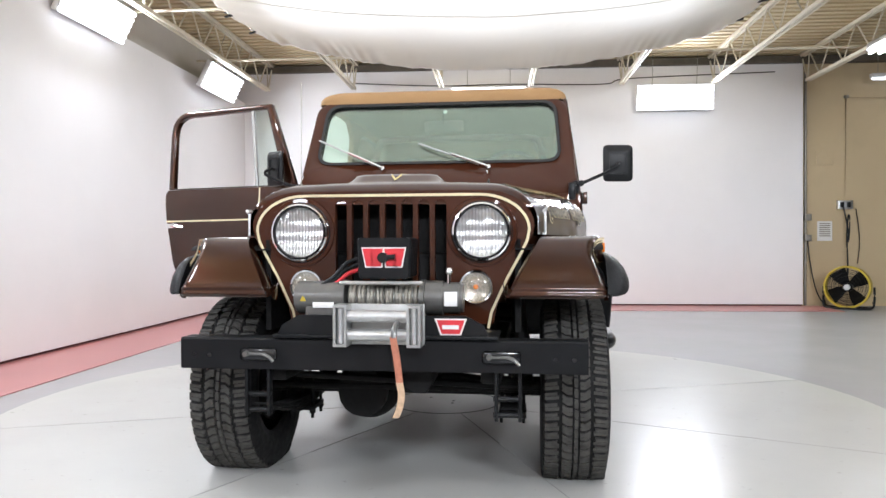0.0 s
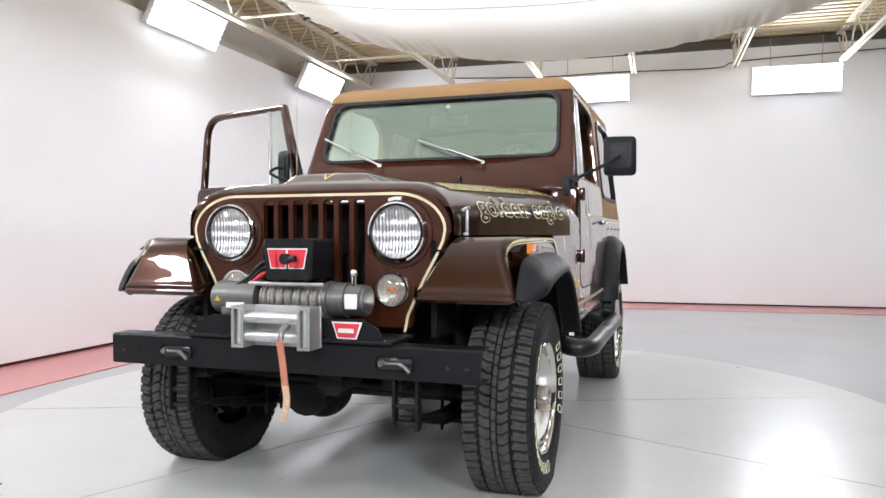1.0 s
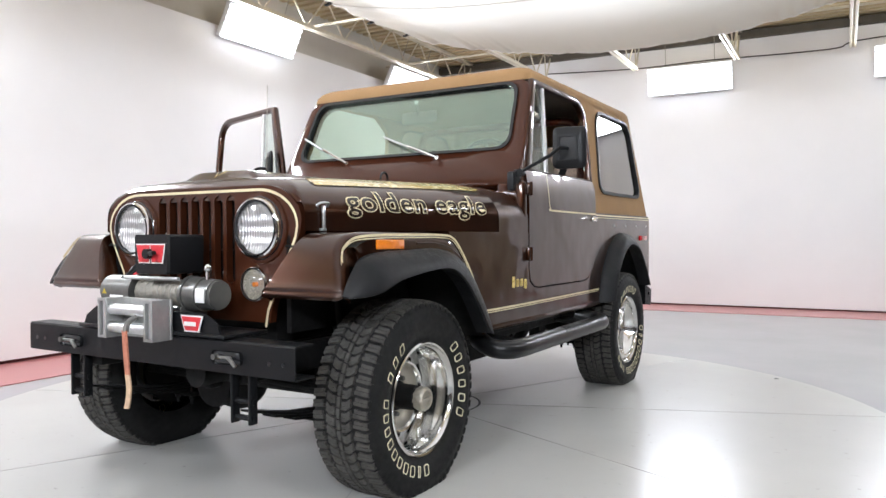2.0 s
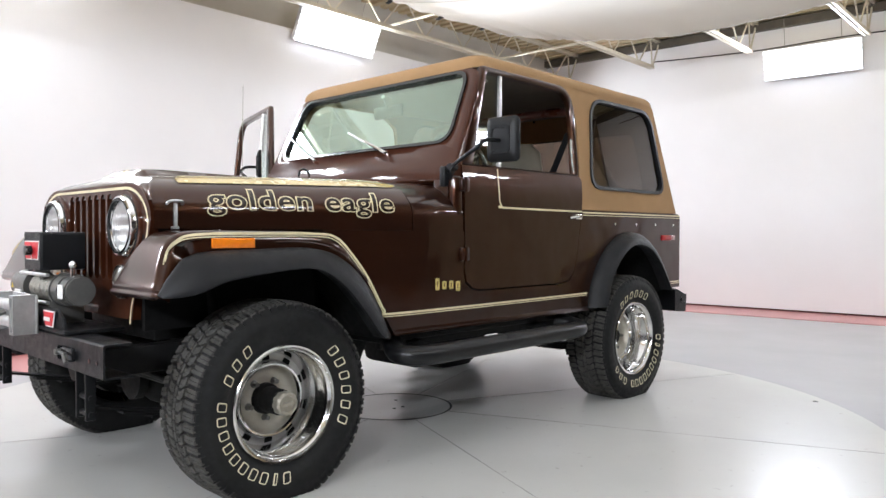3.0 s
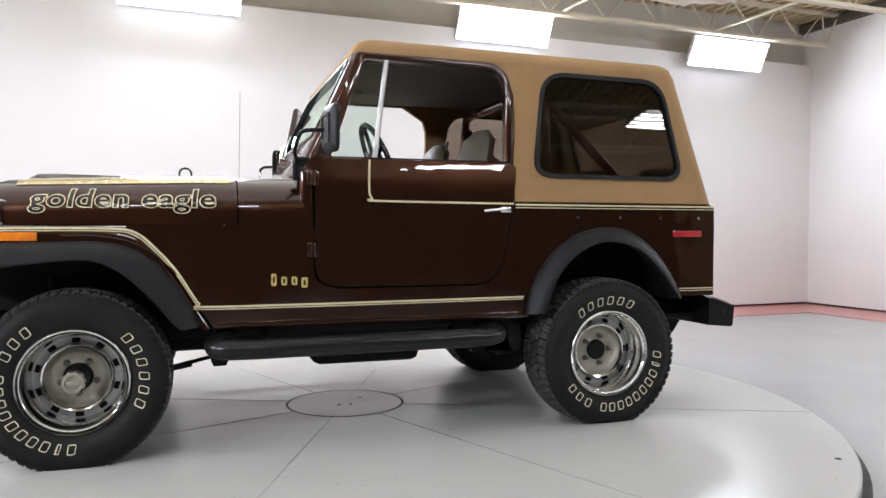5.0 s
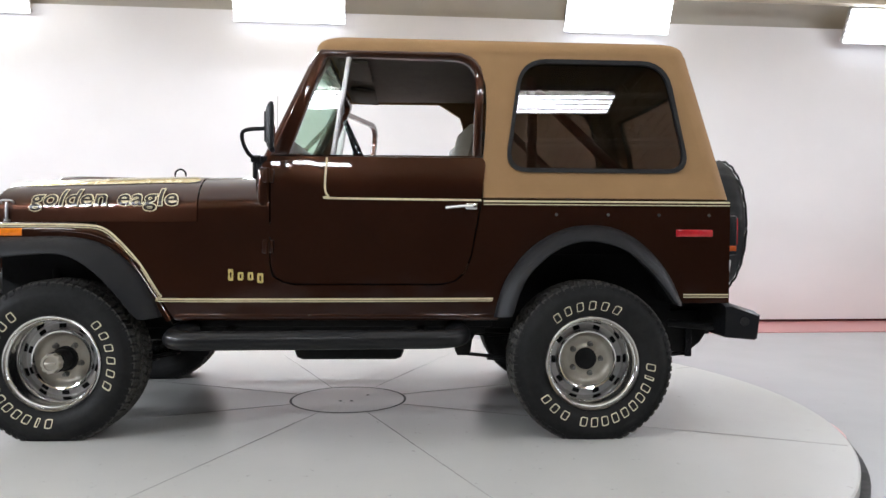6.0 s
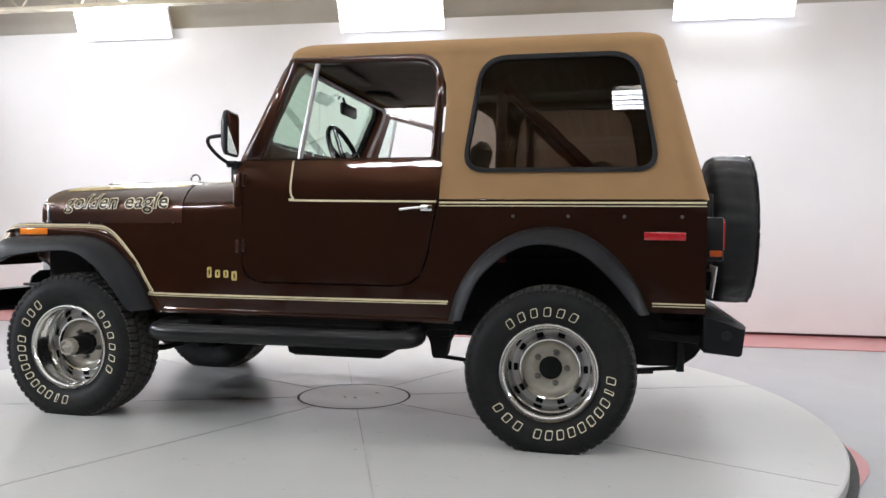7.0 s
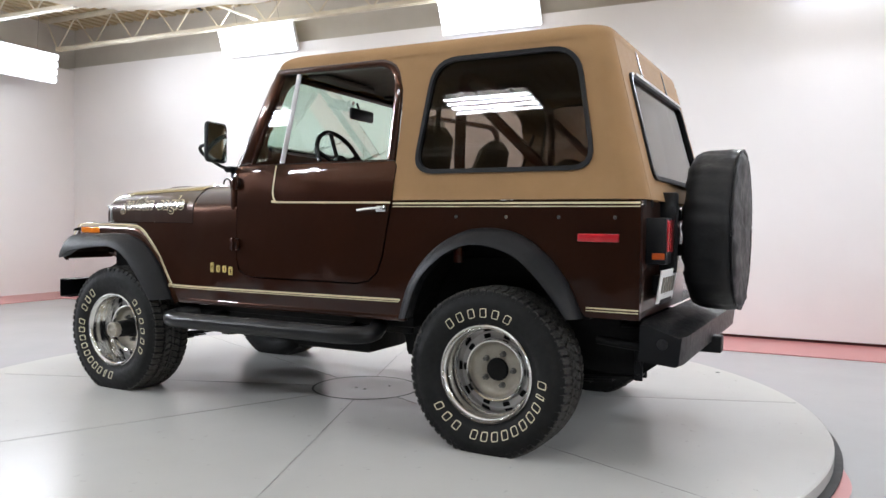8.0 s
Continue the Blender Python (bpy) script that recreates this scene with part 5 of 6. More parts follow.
TXT = [text_mesh("golden eagle", 0.158, off, 1.06) for off in (0.0075, 0.0020)]
TXT_WIDE = max(v.co.x for v in TXT[0].vertices) - min(v.co.x for v in TXT[0].vertices)
for sx in (-1, 1):
    y0, y1 = -1.380, -0.645
    x0, x1 = hood_w(y0), hood_w(y1)
    ctr = Vector((sx * (x0 + x1) / 2, (y0 + y1) / 2, 1.040))
    along = Vector((sx * (x1 - x0), y1 - y0, 0)).normalized() * (1 if sx > 0 else -1)
    out = Vector((sx * (y1 - y0), -(x1 - x0), 0)).normalized()
    run = math.hypot(x1 - x0, y1 - y0)
    wide = run / TXT_WIDE
    basis = Matrix((along, Vector((0, 0, 1)), out)).transposed().to_4x4()
    for me, lift, mt, nm, word in [(t, l, mt, nm, w) for t, l, mt, nm in ((TXT[0], 0.006, GOLD, "hood_lettering"), (TXT[1], 0.0075, LETTER_DARK, "hood_lettering_fill")) for w in (0, 1)]:
        m2 = me.copy()
        xs = sorted(v.co.x for v in m2.vertices)
        cut = max((b - a, (a + b) / 2) for a, b in zip(xs, xs[1:]))[1]
        bm = bmesh.new()
        bm.from_mesh(m2)
        for cut_y in [-0.05 + 0.009 * k for k in range(24)]:
            bmesh.ops.bisect_plane(bm, geom=bm.verts[:] + bm.edges[:] + bm.faces[:], plane_co=(0, cut_y, 0), plane_no=(0, 1, 0))
        for v in bm.verts:
            f = min(max(v.co.x * wide * (1 if sx > 0 else -1) / run + 0.5, 0), 1)
            up = ctr.z + v.co.y * 0.66 - (hood_top(0.6, y0 + (y1 - y0) * f) - SHOULDER[1])
            if up > 0:
                v.co.z -= SHOULDER[0] * (1 - math.sqrt(max(1 - min(up / SHOULDER[1], 1) ** 2, 0)))
        bmesh.ops.delete(bm, geom=[v for v in bm.verts if (v.co.x > cut) == (word == 0)], context="VERTS")
        bm.to_mesh(m2)
        bm.free()
        m2.materials.clear()
        m2.materials.append(mt)
        ob = new(nm, m2)
        ob.parent = car
        ob.matrix_basis = Matrix.Translation(ctr + out * lift) @ basis @ Matrix.Diagonal((wide, 0.66, 1, 1))
        if mt is GOLD:
            ob["label"] = "gold outlined lettering on the hood side"


# wheels
def wheel():
    """Tyre and slotted rim; the local z axis points outboard."""
    e = new("wheel")
    e.parent = car
    e["label"] = "slotted bright metal wheel with white-lettered all-terrain tyre"
    I4 = Matrix.Identity(4)
    bm = B()
    half = [(0.200, 0.092), (0.206, 0.104), (0.215, 0.109), (0.232, 0.113), (0.236, 0.117), (0.262, 0.123), (0.290, 0.125), (0.312, 0.121), (0.316, 0.117), (0.336, 0.113), (0.347, 0.105), (0.350, 0.094), (0.347, 0.070), (0.347, 0.030)]
    prof = [(r, h) for r, h in half] + [(r, -h) for r, h in half[::-1]]
    revolve(bm, prof, I4, 72)
    ty = part("tyre", bm, RUBBER, e)
    # tread: a centre rib, staggered inner blocks and large shoulder blocks, each cut by sipes
    bm = B()
    N = 60

    def block(poly, r0, r1, fall=0.0):
        """A prism of the tyre's surface from (height, turn) corners, falling towards the shoulder."""
        c = (sum(p[0] for p in poly) / len(poly), sum(p[1] for p in poly) / len(poly))
        low, high = [], []
        for h, t in poly:
            a = 2 * math.pi * t / N
            low.append(bm.verts.new((r0 * math.cos(a), r0 * math.sin(a), h)))
            h2, t2 = c[0] + (h - c[0]) * 0.95, c[1] + (t - c[1]) * 0.93
            a, rr = 2 * math.pi * t2 / N, r1 - fall * max(abs(h2) - 0.088, 0)
            high.append(bm.verts.new((rr * math.cos(a), rr * math.sin(a), h2)))
        bm.faces.new(high)
        for q in range(len(poly)):
            bm.faces.new((low[q], low[(q + 1) % len(poly)], high[(q + 1) % len(poly)], high[q]))

    for k in range(N):
        for sd in (-1, 1):
            ph = 0.0 if sd > 0 else 0.5
            wide = 0.74 if k % 2 else 0.66
            t0 = k + ph
            # shoulder block in two halves, split by a sipe, with a stepped inner edge
            for u0, u1, inner in ((0.0, 0.47, 0.066), (0.52, 1.0, 0.060)):
                ta, tb = t0 + wide * u0, t0 + wide * u1
                block([(sd * inner, ta - 0.10), (sd * 0.104, ta + 0.03), (sd * 0.112, ta + 0.05), (sd * 0.112, tb + 0.05), (sd * 0.104, tb + 0.03), (sd * inner, tb - 0.10)][::sd], 0.340, 0.3575, 0.32)
            # inner block, leaning, split by a sipe
            t1 = t0 + 0.42
            for u0, u1 in ((0.0, 0.34), (0.39, 0.70)):
                block([(sd * 0.013, t1 + u0), (sd * 0.030, t1 + u0 - 0.02), (sd * 0.048, t1 + u0 - 0.36), (sd * 0.051, t1 + u1 - 0.34), (sd * 0.032, t1 + u1 + 0.02), (sd * 0.014, t1 + u1 + 0.02)][::sd], 0.340, 0.3575)
        block([(-0.006, k), (0.006, k + 0.06), (0.0075, k + 0.5), (0.006, k + 0.96), (-0.006, k + 0.92), (-0.0075, k + 0.45)], 0.340, 0.3575)
    part("tread", bm, TREAD, ty, smooth=0)
    bm = B()
    for k in range(N):
        for sd in (-1, 1):
            ta = k + (0.06 if sd > 0 else 0.56)
            tb = ta + (0.62 if k % 2 else 0.48)
            vs = []
            for r, h in ((0.3490, 0.1085), (0.341, 0.1145), (0.330, 0.1175), (0.329, 0.110), (0.345, 0.100)):
                vs.append([bm.verts.new((r * math.cos(2 * math.pi * t / N), r * math.sin(2 * math.pi * t / N), sd * h)) for t in (ta, tb)])
            for p, q in zip(vs, vs[1:]):
                bm.faces.new((p[0], p[1], q[1], q[0]))
            for e2 in (0, 1):
                bm.faces.new([p[e2] for p in vs])
    tagged(part("tread_shoulder", bm, RUBBER, ty, smooth=0), kind="stuff")
    # raised sidewall blocks where the maker's writing stands
    def wall_h(r):
        for (r0, h0), (r1, h1) in zip(half, half[1:]):
            if r0 <= r <= r1 and r1 > r0:
                return h0 + (h1 - h0) * (r - r0) / (r1 - r0)
        return half[0][1]
    for count, start, step in ((6, 219, -12.4), (10, 87, -10.6), (3, -28, -12.4)):
        for k in range(count):
            a = radians(start + step * k)
            ca, sa = Vector((math.cos(a), math.sin(a), 0)), Vector((-math.sin(a), math.cos(a), 0))
            bm = B()
            rr, hh, ww, ln = 0.2540, 0.0195, 0.0150, 0.0034
            wide = ww * (0.5 if (count == 10 and k == 1) else 1.0)
            slant = 0.005
            q = [Vector((-wide, -hh)), Vector((wide, -hh)), Vector((wide + slant, hh)), Vector((-wide + slant, hh))]
            o2 = rounded(q, 0.008 if wide > 0.01 else 0.003, 3)
            i2 = rounded([Vector((p.x * (1 - ln / wide), p.y * (1 - ln / hh))) for p in q], 0.005 if wide > 0.01 else 0.002, 3)
            frame_plate(bm, o2, i2, (0.002, 0), lambda u, v, d: (ca * (rr + v) - sa * u) + Vector((0, 0, wall_h(rr + v) + 0.0018 - d)), 0.005)
            part("raised_mark", bm, CREAM, ty)
    # rim: deep stepped chrome barrel
    bm = B()
    revolve(bm, [(0.200, 0.088), (0.205, 0.104), (0.207, 0.110), (0.203, 0.114), (0.197, 0.112), (0.192, 0.100), (0.187, 0.096), (0.183, 0.070), (0.178, 0.064), (0.174, 0.030), (0.170, 0.020), (0.167, -0.012), (0.163, -0.018)], I4, 64)
    part("rim", bm, RIM_CHROME, e, "bright chrome wheel rim")
    bm = B()
    revolve(bm, [(0.165, -0.016), (0.158, -0.017), (0.139, -0.012), (0.135, -0.006), (0.132, 0.010), (0.128, 0.016), (0.123, 0.014), (0.120, 0.006), (0.119, -0.004)], I4, 64)
    disc = part("wheel_disc", bm, DISC_METAL, e, "dull silver slotted wheel disc")
    bm = B()
    revolve(bm, [(0.135, -0.006), (0.133, 0.012), (0.1285, 0.0185), (0.123, 0.016), (0.119, 0.004)], I4, 64)
    part("bead", bm, CHROME, disc, "bright bead round the wheel centre")
    bm = B()
    revolve(bm, [(0.120, 0.002), (0.114, -0.016), (0.104, -0.028), (0.090, -0.032), (0.060, -0.030), (0.052, -0.024), (0.046, -0.024), (0.046, -0.07), (0.0, -0.07)], I4, 64)
    bowl = part("centre_bowl", bm, ALU, e, "dull tan metal wheel centre")
    for k in range(10):
        a = 2 * math.pi * (k + 0.5) / 10
        bm = B()
        box(bm, (0, 0, 0), (0.019, 0.031, 0.005), 0.0018, None, 2)
        bm.transform(Matrix.Rotation(a, 4, "Z") @ Matrix.Translation((0.1485, 0, -0.0135)) @ Matrix.Rotation(radians(14), 4, "Y"))
        part("vent_slot", bm, SLOT, disc)
    for k in range(5):
        a = 2 * math.pi * k / 5 + 0.3
        bm = B()
        p0 = Vector((0.069 * math.cos(a), 0.069 * math.sin(a), 0))
        rod(bm, p0 + Vector((0, 0, -0.034)), p0 + Vector((0, 0, -0.026)), 0.0150, 12, 0.012)
        rod(bm, p0 + Vector((0, 0, -0.030)), p0 + Vector((0, 0, -0.006)), 0.0105, 6, 0.009)
        part("lug_nut", bm, WINCH_GREY, bowl)
    bm = B()
    revolve(bm, [(0.16, -0.10), (0.155, -0.08), (0.10, -0.075), (0.0, -0.074)], I4, 32)
    part("brake_drum", bm, UNDER, e)
    return e


HUB_Z, AX = 0.345, 1.190
BIG = Matrix.Scale(1.025, 4)
w0 = wheel()
w0.matrix_basis = Matrix.Translation((0.712, AX - 0.006, HUB_Z)) @ Matrix.Rotation(radians(90), 4, "Y") @ BIG
wr = copy_thing(w0, Matrix.Translation((-0.712, AX - 0.006, HUB_Z)) @ Matrix.Rotation(radians(-90), 4, "Y"))
fl = copy_thing(w0, Matrix.Translation((0.680, -AX, HUB_Z)) @ Matrix.Rotation(radians(90), 4, "Y") @ Matrix.Rotation(radians(-88), 4, "Z"))
fr = copy_thing(w0, Matrix.Translation((-0.680, -AX, HUB_Z)) @ Matrix.Rotation(radians(-90), 4, "Y") @ Matrix.Rotation(radians(70), 4, "Z"))
# the loaded tyres stand flat on the platform
for o in (w0, wr, fl, fr):
    for ty in [c for c in o.children if c.name.startswith("tyre")]:
        for c in [ty] + [k for k in ty.children if k.name.startswith(("tread", "shoulder"))]:
            c.data = c.data.copy()
            for v in c.data.vertices:
                p = o.matrix_basis @ v.co
                low = DISC_Z + 0.035 - p.z
                if low > 0:
                    p.z = max(p.z, DISC_Z + 0.0015)
                    out = p.x - o.matrix_basis.translation.x
                    p.x += math.copysign(0.010 * min(low / 0.05, 1), out) if abs(out) > 0.09 else 0
                    v.co = o.matrix_basis.inverted() @ p
for o in (fl, fr):
    bm = B()
    revolve(bm, [(0.056, -0.026), (0.054, -0.006), (0.047, 0.002), (0.045, 0.080), (0.040, 0.084), (0.0, 0.084)], Matrix.Identity(4), 28)
    hb = part("hub", bm, UNDER, o, "black wheel hub")
    bm = B()
    loft(bm, [[((rr + (0.0035 if q % 4 < 2 and ribbed else 0.0)) * math.cos(2 * math.pi * q / 40), (rr + (0.0035 if q % 4 < 2 and ribbed else 0.0)) * math.sin(2 * math.pi * q / 40), z) for q in range(40)] for rr, z, ribbed in ((0.038, 0.080, False), (0.0395, 0.086, True), (0.0395, 0.115, True), (0.036, 0.122, False), (0.029, 0.122, False), (0.027, 0.113, False))], True, True)
    part("locking_cap", bm, ALU, hb, "ribbed metal locking cap")
    bm = B()
    box(bm, (0, 0, 0.118), (0.048, 0.013, 0.010), 0.003)
    part("locking_dial", bm, ALU, hb, "tarnished brass dial")
for o in (w0, wr):
    bm = B()
    revolve(bm, [(0.050, -0.030), (0.049, -0.018), (0.045, -0.013), (0.036, -0.012), (0.0, -0.016)], Matrix.Identity(4), 28)
    part("hub_cap", bm, UNDER, o)

# front bumper and winch
BY = -1.792
bm = B()
loft(bm, [[(x, BY + dy, z) for dy, z in ((0.0, 0.502), (0.0, 0.602), (0.006, 0.608), (0.09, 0.608), (0.09, 0.602), (0.006, 0.602), (0.006, 0.502))] for x in (-0.706, 0.706)], True, True)
box(bm, (0, BY + 0.05, 0.502), (1.412, 0.088, 0.006))
fb = part("front_bumper", bm, BLACK, car, "black steel front bumper")
for x in (-0.42, 0.42):
    bm = B()
    box(bm, (x, BY - 0.006, 0.553), (0.13, 0.010, 0.045), 0.012)
    tw = part("tow_plate", bm, BLACK_GLOSS, fb)
    bm = B()
    rod(bm, (x - 0.035, BY - 0.018, 0.556), (x + 0.03, BY - 0.018, 0.556), 0.005, 8)
    tube(bm, smooth_path([(x + 0.02, BY - 0.02, 0.556), (x + 0.045, BY - 0.03, 0.548), (x + 0.06, BY - 0.030, 0.532)], 3), 0.006, 8)
    rod(bm, (x - 0.04, BY - 0.006, 0.556), (x - 0.04, BY - 0.03, 0.556), 0.010, 8)
    part("pin", bm, WINCH_GREY, tw, "grey metal tow pin")
for x in (-0.655, -0.60, 0.60, 0.66):
    bm = B()
    rod(bm, (x, BY - 0.002, 0.548), (x, BY + 0.004, 0.548), 0.008, 10)
    part("bolt_hole", bm, BLACK_GLOSS, fb)

bm = B()
box(bm, (0.02, -1.70, 0.617), (0.78, 0.20, 0.012), 0.003)
sheet(bm, [(-0.36, BY + 0.005, 0.612), (0.38, BY + 0.005, 0.612), (0.36, BY + 0.005, 0.66), (0.30, BY + 0.005, 0.690), (-0.28, BY + 0.005, 0.690), (-0.34, BY + 0.005, 0.655)], 0.008, (0, -1, 0))
winch = part("winch", bm, BLACK, car, "grey electric winch on a black mounting plate")
bm = B()
rod(bm, (-0.30, -1.70, 0.745), (-0.14, -1.70, 0.745), 0.058, 28)
rod(bm, (-0.31, -1.70, 0.745), (-0.295, -1.70, 0.745), 0.050, 28)
box(bm, (-0.22, -1.70, 0.69), (0.10, 0.10, 0.08), 0.01)
part("motor", bm, WINCH_GREY, winch)
bm = B()
rod(bm, (0.155, -1.70, 0.745), (0.215, -1.70, 0.745), 0.060, 28)
rod(bm, (0.215, -1.70, 0.745), (0.272, -1.70, 0.745), 0.054, 28)
part("gearbox", bm, WINCH_GREY, winch, "grey winch gear housing")
bm = B()
rod(bm, (0.272, -1.70, 0.745), (0.284, -1.70, 0.745), 0.050, 28)
part("gear_cap", bm, WINCH_GREY, winch)
bm = B()
rod(bm, (-0.12, -1.70, 0.745), (0.135, -1.70, 0.745), 0.034, 20)
drum = part("cable_drum", bm, STEEL, winch)
for k in range(15):
    bm = B()
    x = -0.112 + 0.0165 * k
    m = Matrix.Translation((x, -1.70, 0.745)) @ Matrix.Rotation(radians(90), 4, "Y") @ Matrix.Rotation(radians(3 if k % 2 else -4), 4, "X")
    revolve(bm, [(0.040, -0.0085), (0.047, -0.004), (0.048, 0.0), (0.047, 0.004), (0.040, 0.0085)], m, 24)
    part("cable_turn", bm, CABLE, drum)
for x in (-0.135, 0.145):
    bm = B()
    rod(bm, (x - 0.008, -1.70, 0.745), (x + 0.008, -1.70, 0.745), 0.064, 28)
    box(bm, (x, -1.70, 0.66), (0.016, 0.12, 0.09), 0.004)
    part("drum_flange", bm, WINCH_GREY, winch)
for z in (0.800, 0.700):
    bm = B()
    rod(bm, (-0.14, -1.765, z), (0.15, -1.765, z), 0.007, 10)
    part("tie_rod", bm, STEEL, winch)
bm = B()
rod(bm, (0.235, -1.71, 0.79), (0.235, -1.71, 0.83), 0.008, 10)
bmesh.ops.create_uvsphere(bm, u_segments=12, v_segments=8, radius=0.014, matrix=Matrix.Translation((0.235, -1.71, 0.838)))
part("clutch_knob", bm, CHROME, winch)
for x, mt in ((0.246, WHITE_P), (-0.20, WHITE_P)):
    bm = B()
    box(bm, (x, -1.757 if x > 0 else -1.760, 0.745 if x > 0 else 0.722), (0.045 if x > 0 else 0.075, 0.004, 0.05 if x > 0 else 0.02), 0.0015)
    part("label_plate", bm, mt, winch, "small white label")
bm = B()
sheet(bm, [(-0.285, -1.7595, 0.735), (-0.262, -1.7595, 0.735), (-0.2735, -1.7595, 0.755)], 0.003, (0, -1, 0))
part("warning_mark", bm, YELLOW, winch)
# fairlead: two end brackets, long rollers above and below, short upright rollers
bm = B()
box(bm, (0.014, -1.806, 0.663), (0.300, 0.010, 0.138), 0.003)
part("roller_fairlead", bm, CAST, winch, "galvanised roller fairlead")
for x in (-0.110, 0.137):
    bm = B()
    frame_plate(bm, [Vector(p) for p in ((-0.023, -0.069), (0.023, -0.069), (0.023, 0.069), (-0.023, 0.069))], [Vector(p) for p in ((-0.014, -0.060), (0.014, -0.060), (0.014, 0.060), (-0.014, 0.060))], (0, 0), lambda u, v, d: Vector((x + u, -1.882 + d, 0.663 + v)), 0.078)
    part("fairlead_bracket", bm, CAST, winch)
for z in (0.632, 0.694):
    bm = B()
    rod(bm, (-0.090, -1.858, z), (0.116, -1.858, z), 0.0195, 20)
    for x in (-0.096, 0.122):
        rod(bm, (x - 0.006, -1.858, z), (x + 0.006, -1.858, z), 0.011, 10)
    part("roller", bm, STEEL, winch)
for x in (-0.110, 0.137):
    bm = B()
    rod(bm, (x, -1.862, 0.604), (x, -1.862, 0.722), 0.0135, 16)
    part("roller", bm, STEEL, winch)
bm = B()
hook = smooth_path([(0.085, -1.885, 0.675), (0.080, -1.915, 0.66), (0.080, -1.925, 0.63)], 5)
tube(bm, hook, 0.010, 8)
part("hook", bm, WINCH_GREY, winch)
for nm, pts, mt, lb in (("strap", [(0.078, -1.925, 0.635), (0.092, -1.93, 0.56), (0.100, -1.93, 0.49)], STRAP, "faded red pull strap"), ("strap_end", [(0.100, -1.93, 0.49), (0.106, -1.93, 0.45), (0.100, -1.928, 0.41), (0.086, -1.925, 0.375)], PALE_STRAP, "frayed pale strap end")):
    bm = B()
    rows = []
    P = smooth_path(pts, 5)
    for k, p in enumerate(P):
        w = 0.011
        rows.append([p + Vector((-w, 0, 0)), p + Vector((-w, -0.006, 0)), p + Vector((w, -0.006, 0)), p + Vector((w, 0, 0))])
    loft(bm, rows, True, True)
    part(nm, bm, mt, winch, lb)
# control box with a plain red badge
bm = B()
loft(bm, [[(0.018 + p.x, y, 0.885 + p.y) for p in rounded([Vector(q) for q in ((-0.090 * f, -0.070), (0.090 * f, -0.070), (0.095 * f, 0.070), (-0.095 * f, 0.070))], 0.012, 3)] for y, f in ((-1.775, 0.93), (-1.768, 1.0), (-1.62, 1.0))], True, True)
cb = part("control_box", bm, BLACK, winch, "black winch control box")
for nm, mt, y, grow, lb in (("badge_rim", WHITE_P, -1.7765, 0.0045, ""), ("badge", LOGO_RED, -1.779, 0.0, "plain red notched badge")):
    bm = B()
    for sx in (-1, 1):
        for px, pw in ((0.0235, 0.0205), (0.058, 0.0155)):
            lean = -0.012 if px > 0.04 else 0.004
            sheet(bm, [(0.018 + sx * q[0], y, q[1]) for q in ((px - pw - grow, 0.918 + grow), (px + pw + grow, 0.918 + grow), (px + pw * 0.9 + lean + grow, 0.857 - grow), (px - pw * 0.9 + lean - grow, 0.857 - grow))], 0.003, (0, -1, 0))
    part(nm, bm, mt, cb, lb)
bm = B()
rod(bm, (0.018, -1.78, 0.887), (0.018, -1.80, 0.887), 0.018, 14)
rod(bm, (0.018, -1.79, 0.887), (0.060, -1.795, 0.890), 0.009, 8)
part("socket_cap", bm, PLASTIC, cb)
bm = B()
sheet(bm, [(0.195, BY - 0.0035, 0.682), (0.305, BY - 0.0035, 0.682), (0.285, BY - 0.0035, 0.626), (0.215, BY - 0.0035, 0.626)], 0.003, (0, -1, 0))
part("badge_rim", bm, WHITE_P, winch)
bm = B()
sheet(bm, [(0.203, BY - 0.006, 0.677), (0.297, BY - 0.006, 0.677), (0.280, BY - 0.006, 0.631), (0.220, BY - 0.006, 0.631)], 0.003, (0, -1, 0))
part("badge", bm, LOGO_RED, winch, "plain red badge")
bm = B()
box(bm, (0.25, BY - 0.0105, 0.654), (0.056, 0.002, 0.014))
part("badge_bar", bm, WHITE_P, winch)
for k, (mt, off) in enumerate(((BLACK, 0.0), (BLACK, 0.02), (LOGO_RED, -0.018))):
    bm = B()
    tube(bm, smooth_path([(-0.09, -1.69, 0.86 + off), (-0.13, -1.70, 0.845 + off), (-0.18, -1.715, 0.800 + off * 0.6), (-0.24, -1.73, 0.775), (-0.255, -1.72, 0.765)], 5), 0.008, 8)
    part("power_cable", bm, mt, winch)

# chassis
bm = B()
for sx in (-1, 1):
    box(bm, (sx * 0.38, 0.05, 0.50), (0.07, 3.55, 0.10), 0.008)
for y in (-1.5, -0.35, 0.6, 1.72):
    box(bm, (0, y, 0.50), (0.76, 0.07, 0.08), 0.006)
part("chassis_frame", bm, UNDER, car)
for y, dx in ((-AX, 0.16), (AX, 0.0)):
    bm = B()
    rod(bm, (-0.62, y, HUB_Z), (0.62, y, HUB_Z), 0.040, 14)
    bmesh.ops.create_uvsphere(bm, u_segments=20, v_segments=12, radius=0.135, matrix=Matrix.Translation((-dx, y, HUB_Z - 0.01)) @ Matrix.Diagonal((1, 0.85, 1, 1)))
    rod(bm, (-dx, y - 0.11, HUB_Z - 0.01), (-dx, y - 0.15, HUB_Z - 0.01), 0.10, 16)
    part("axle", bm, UNDER, car)
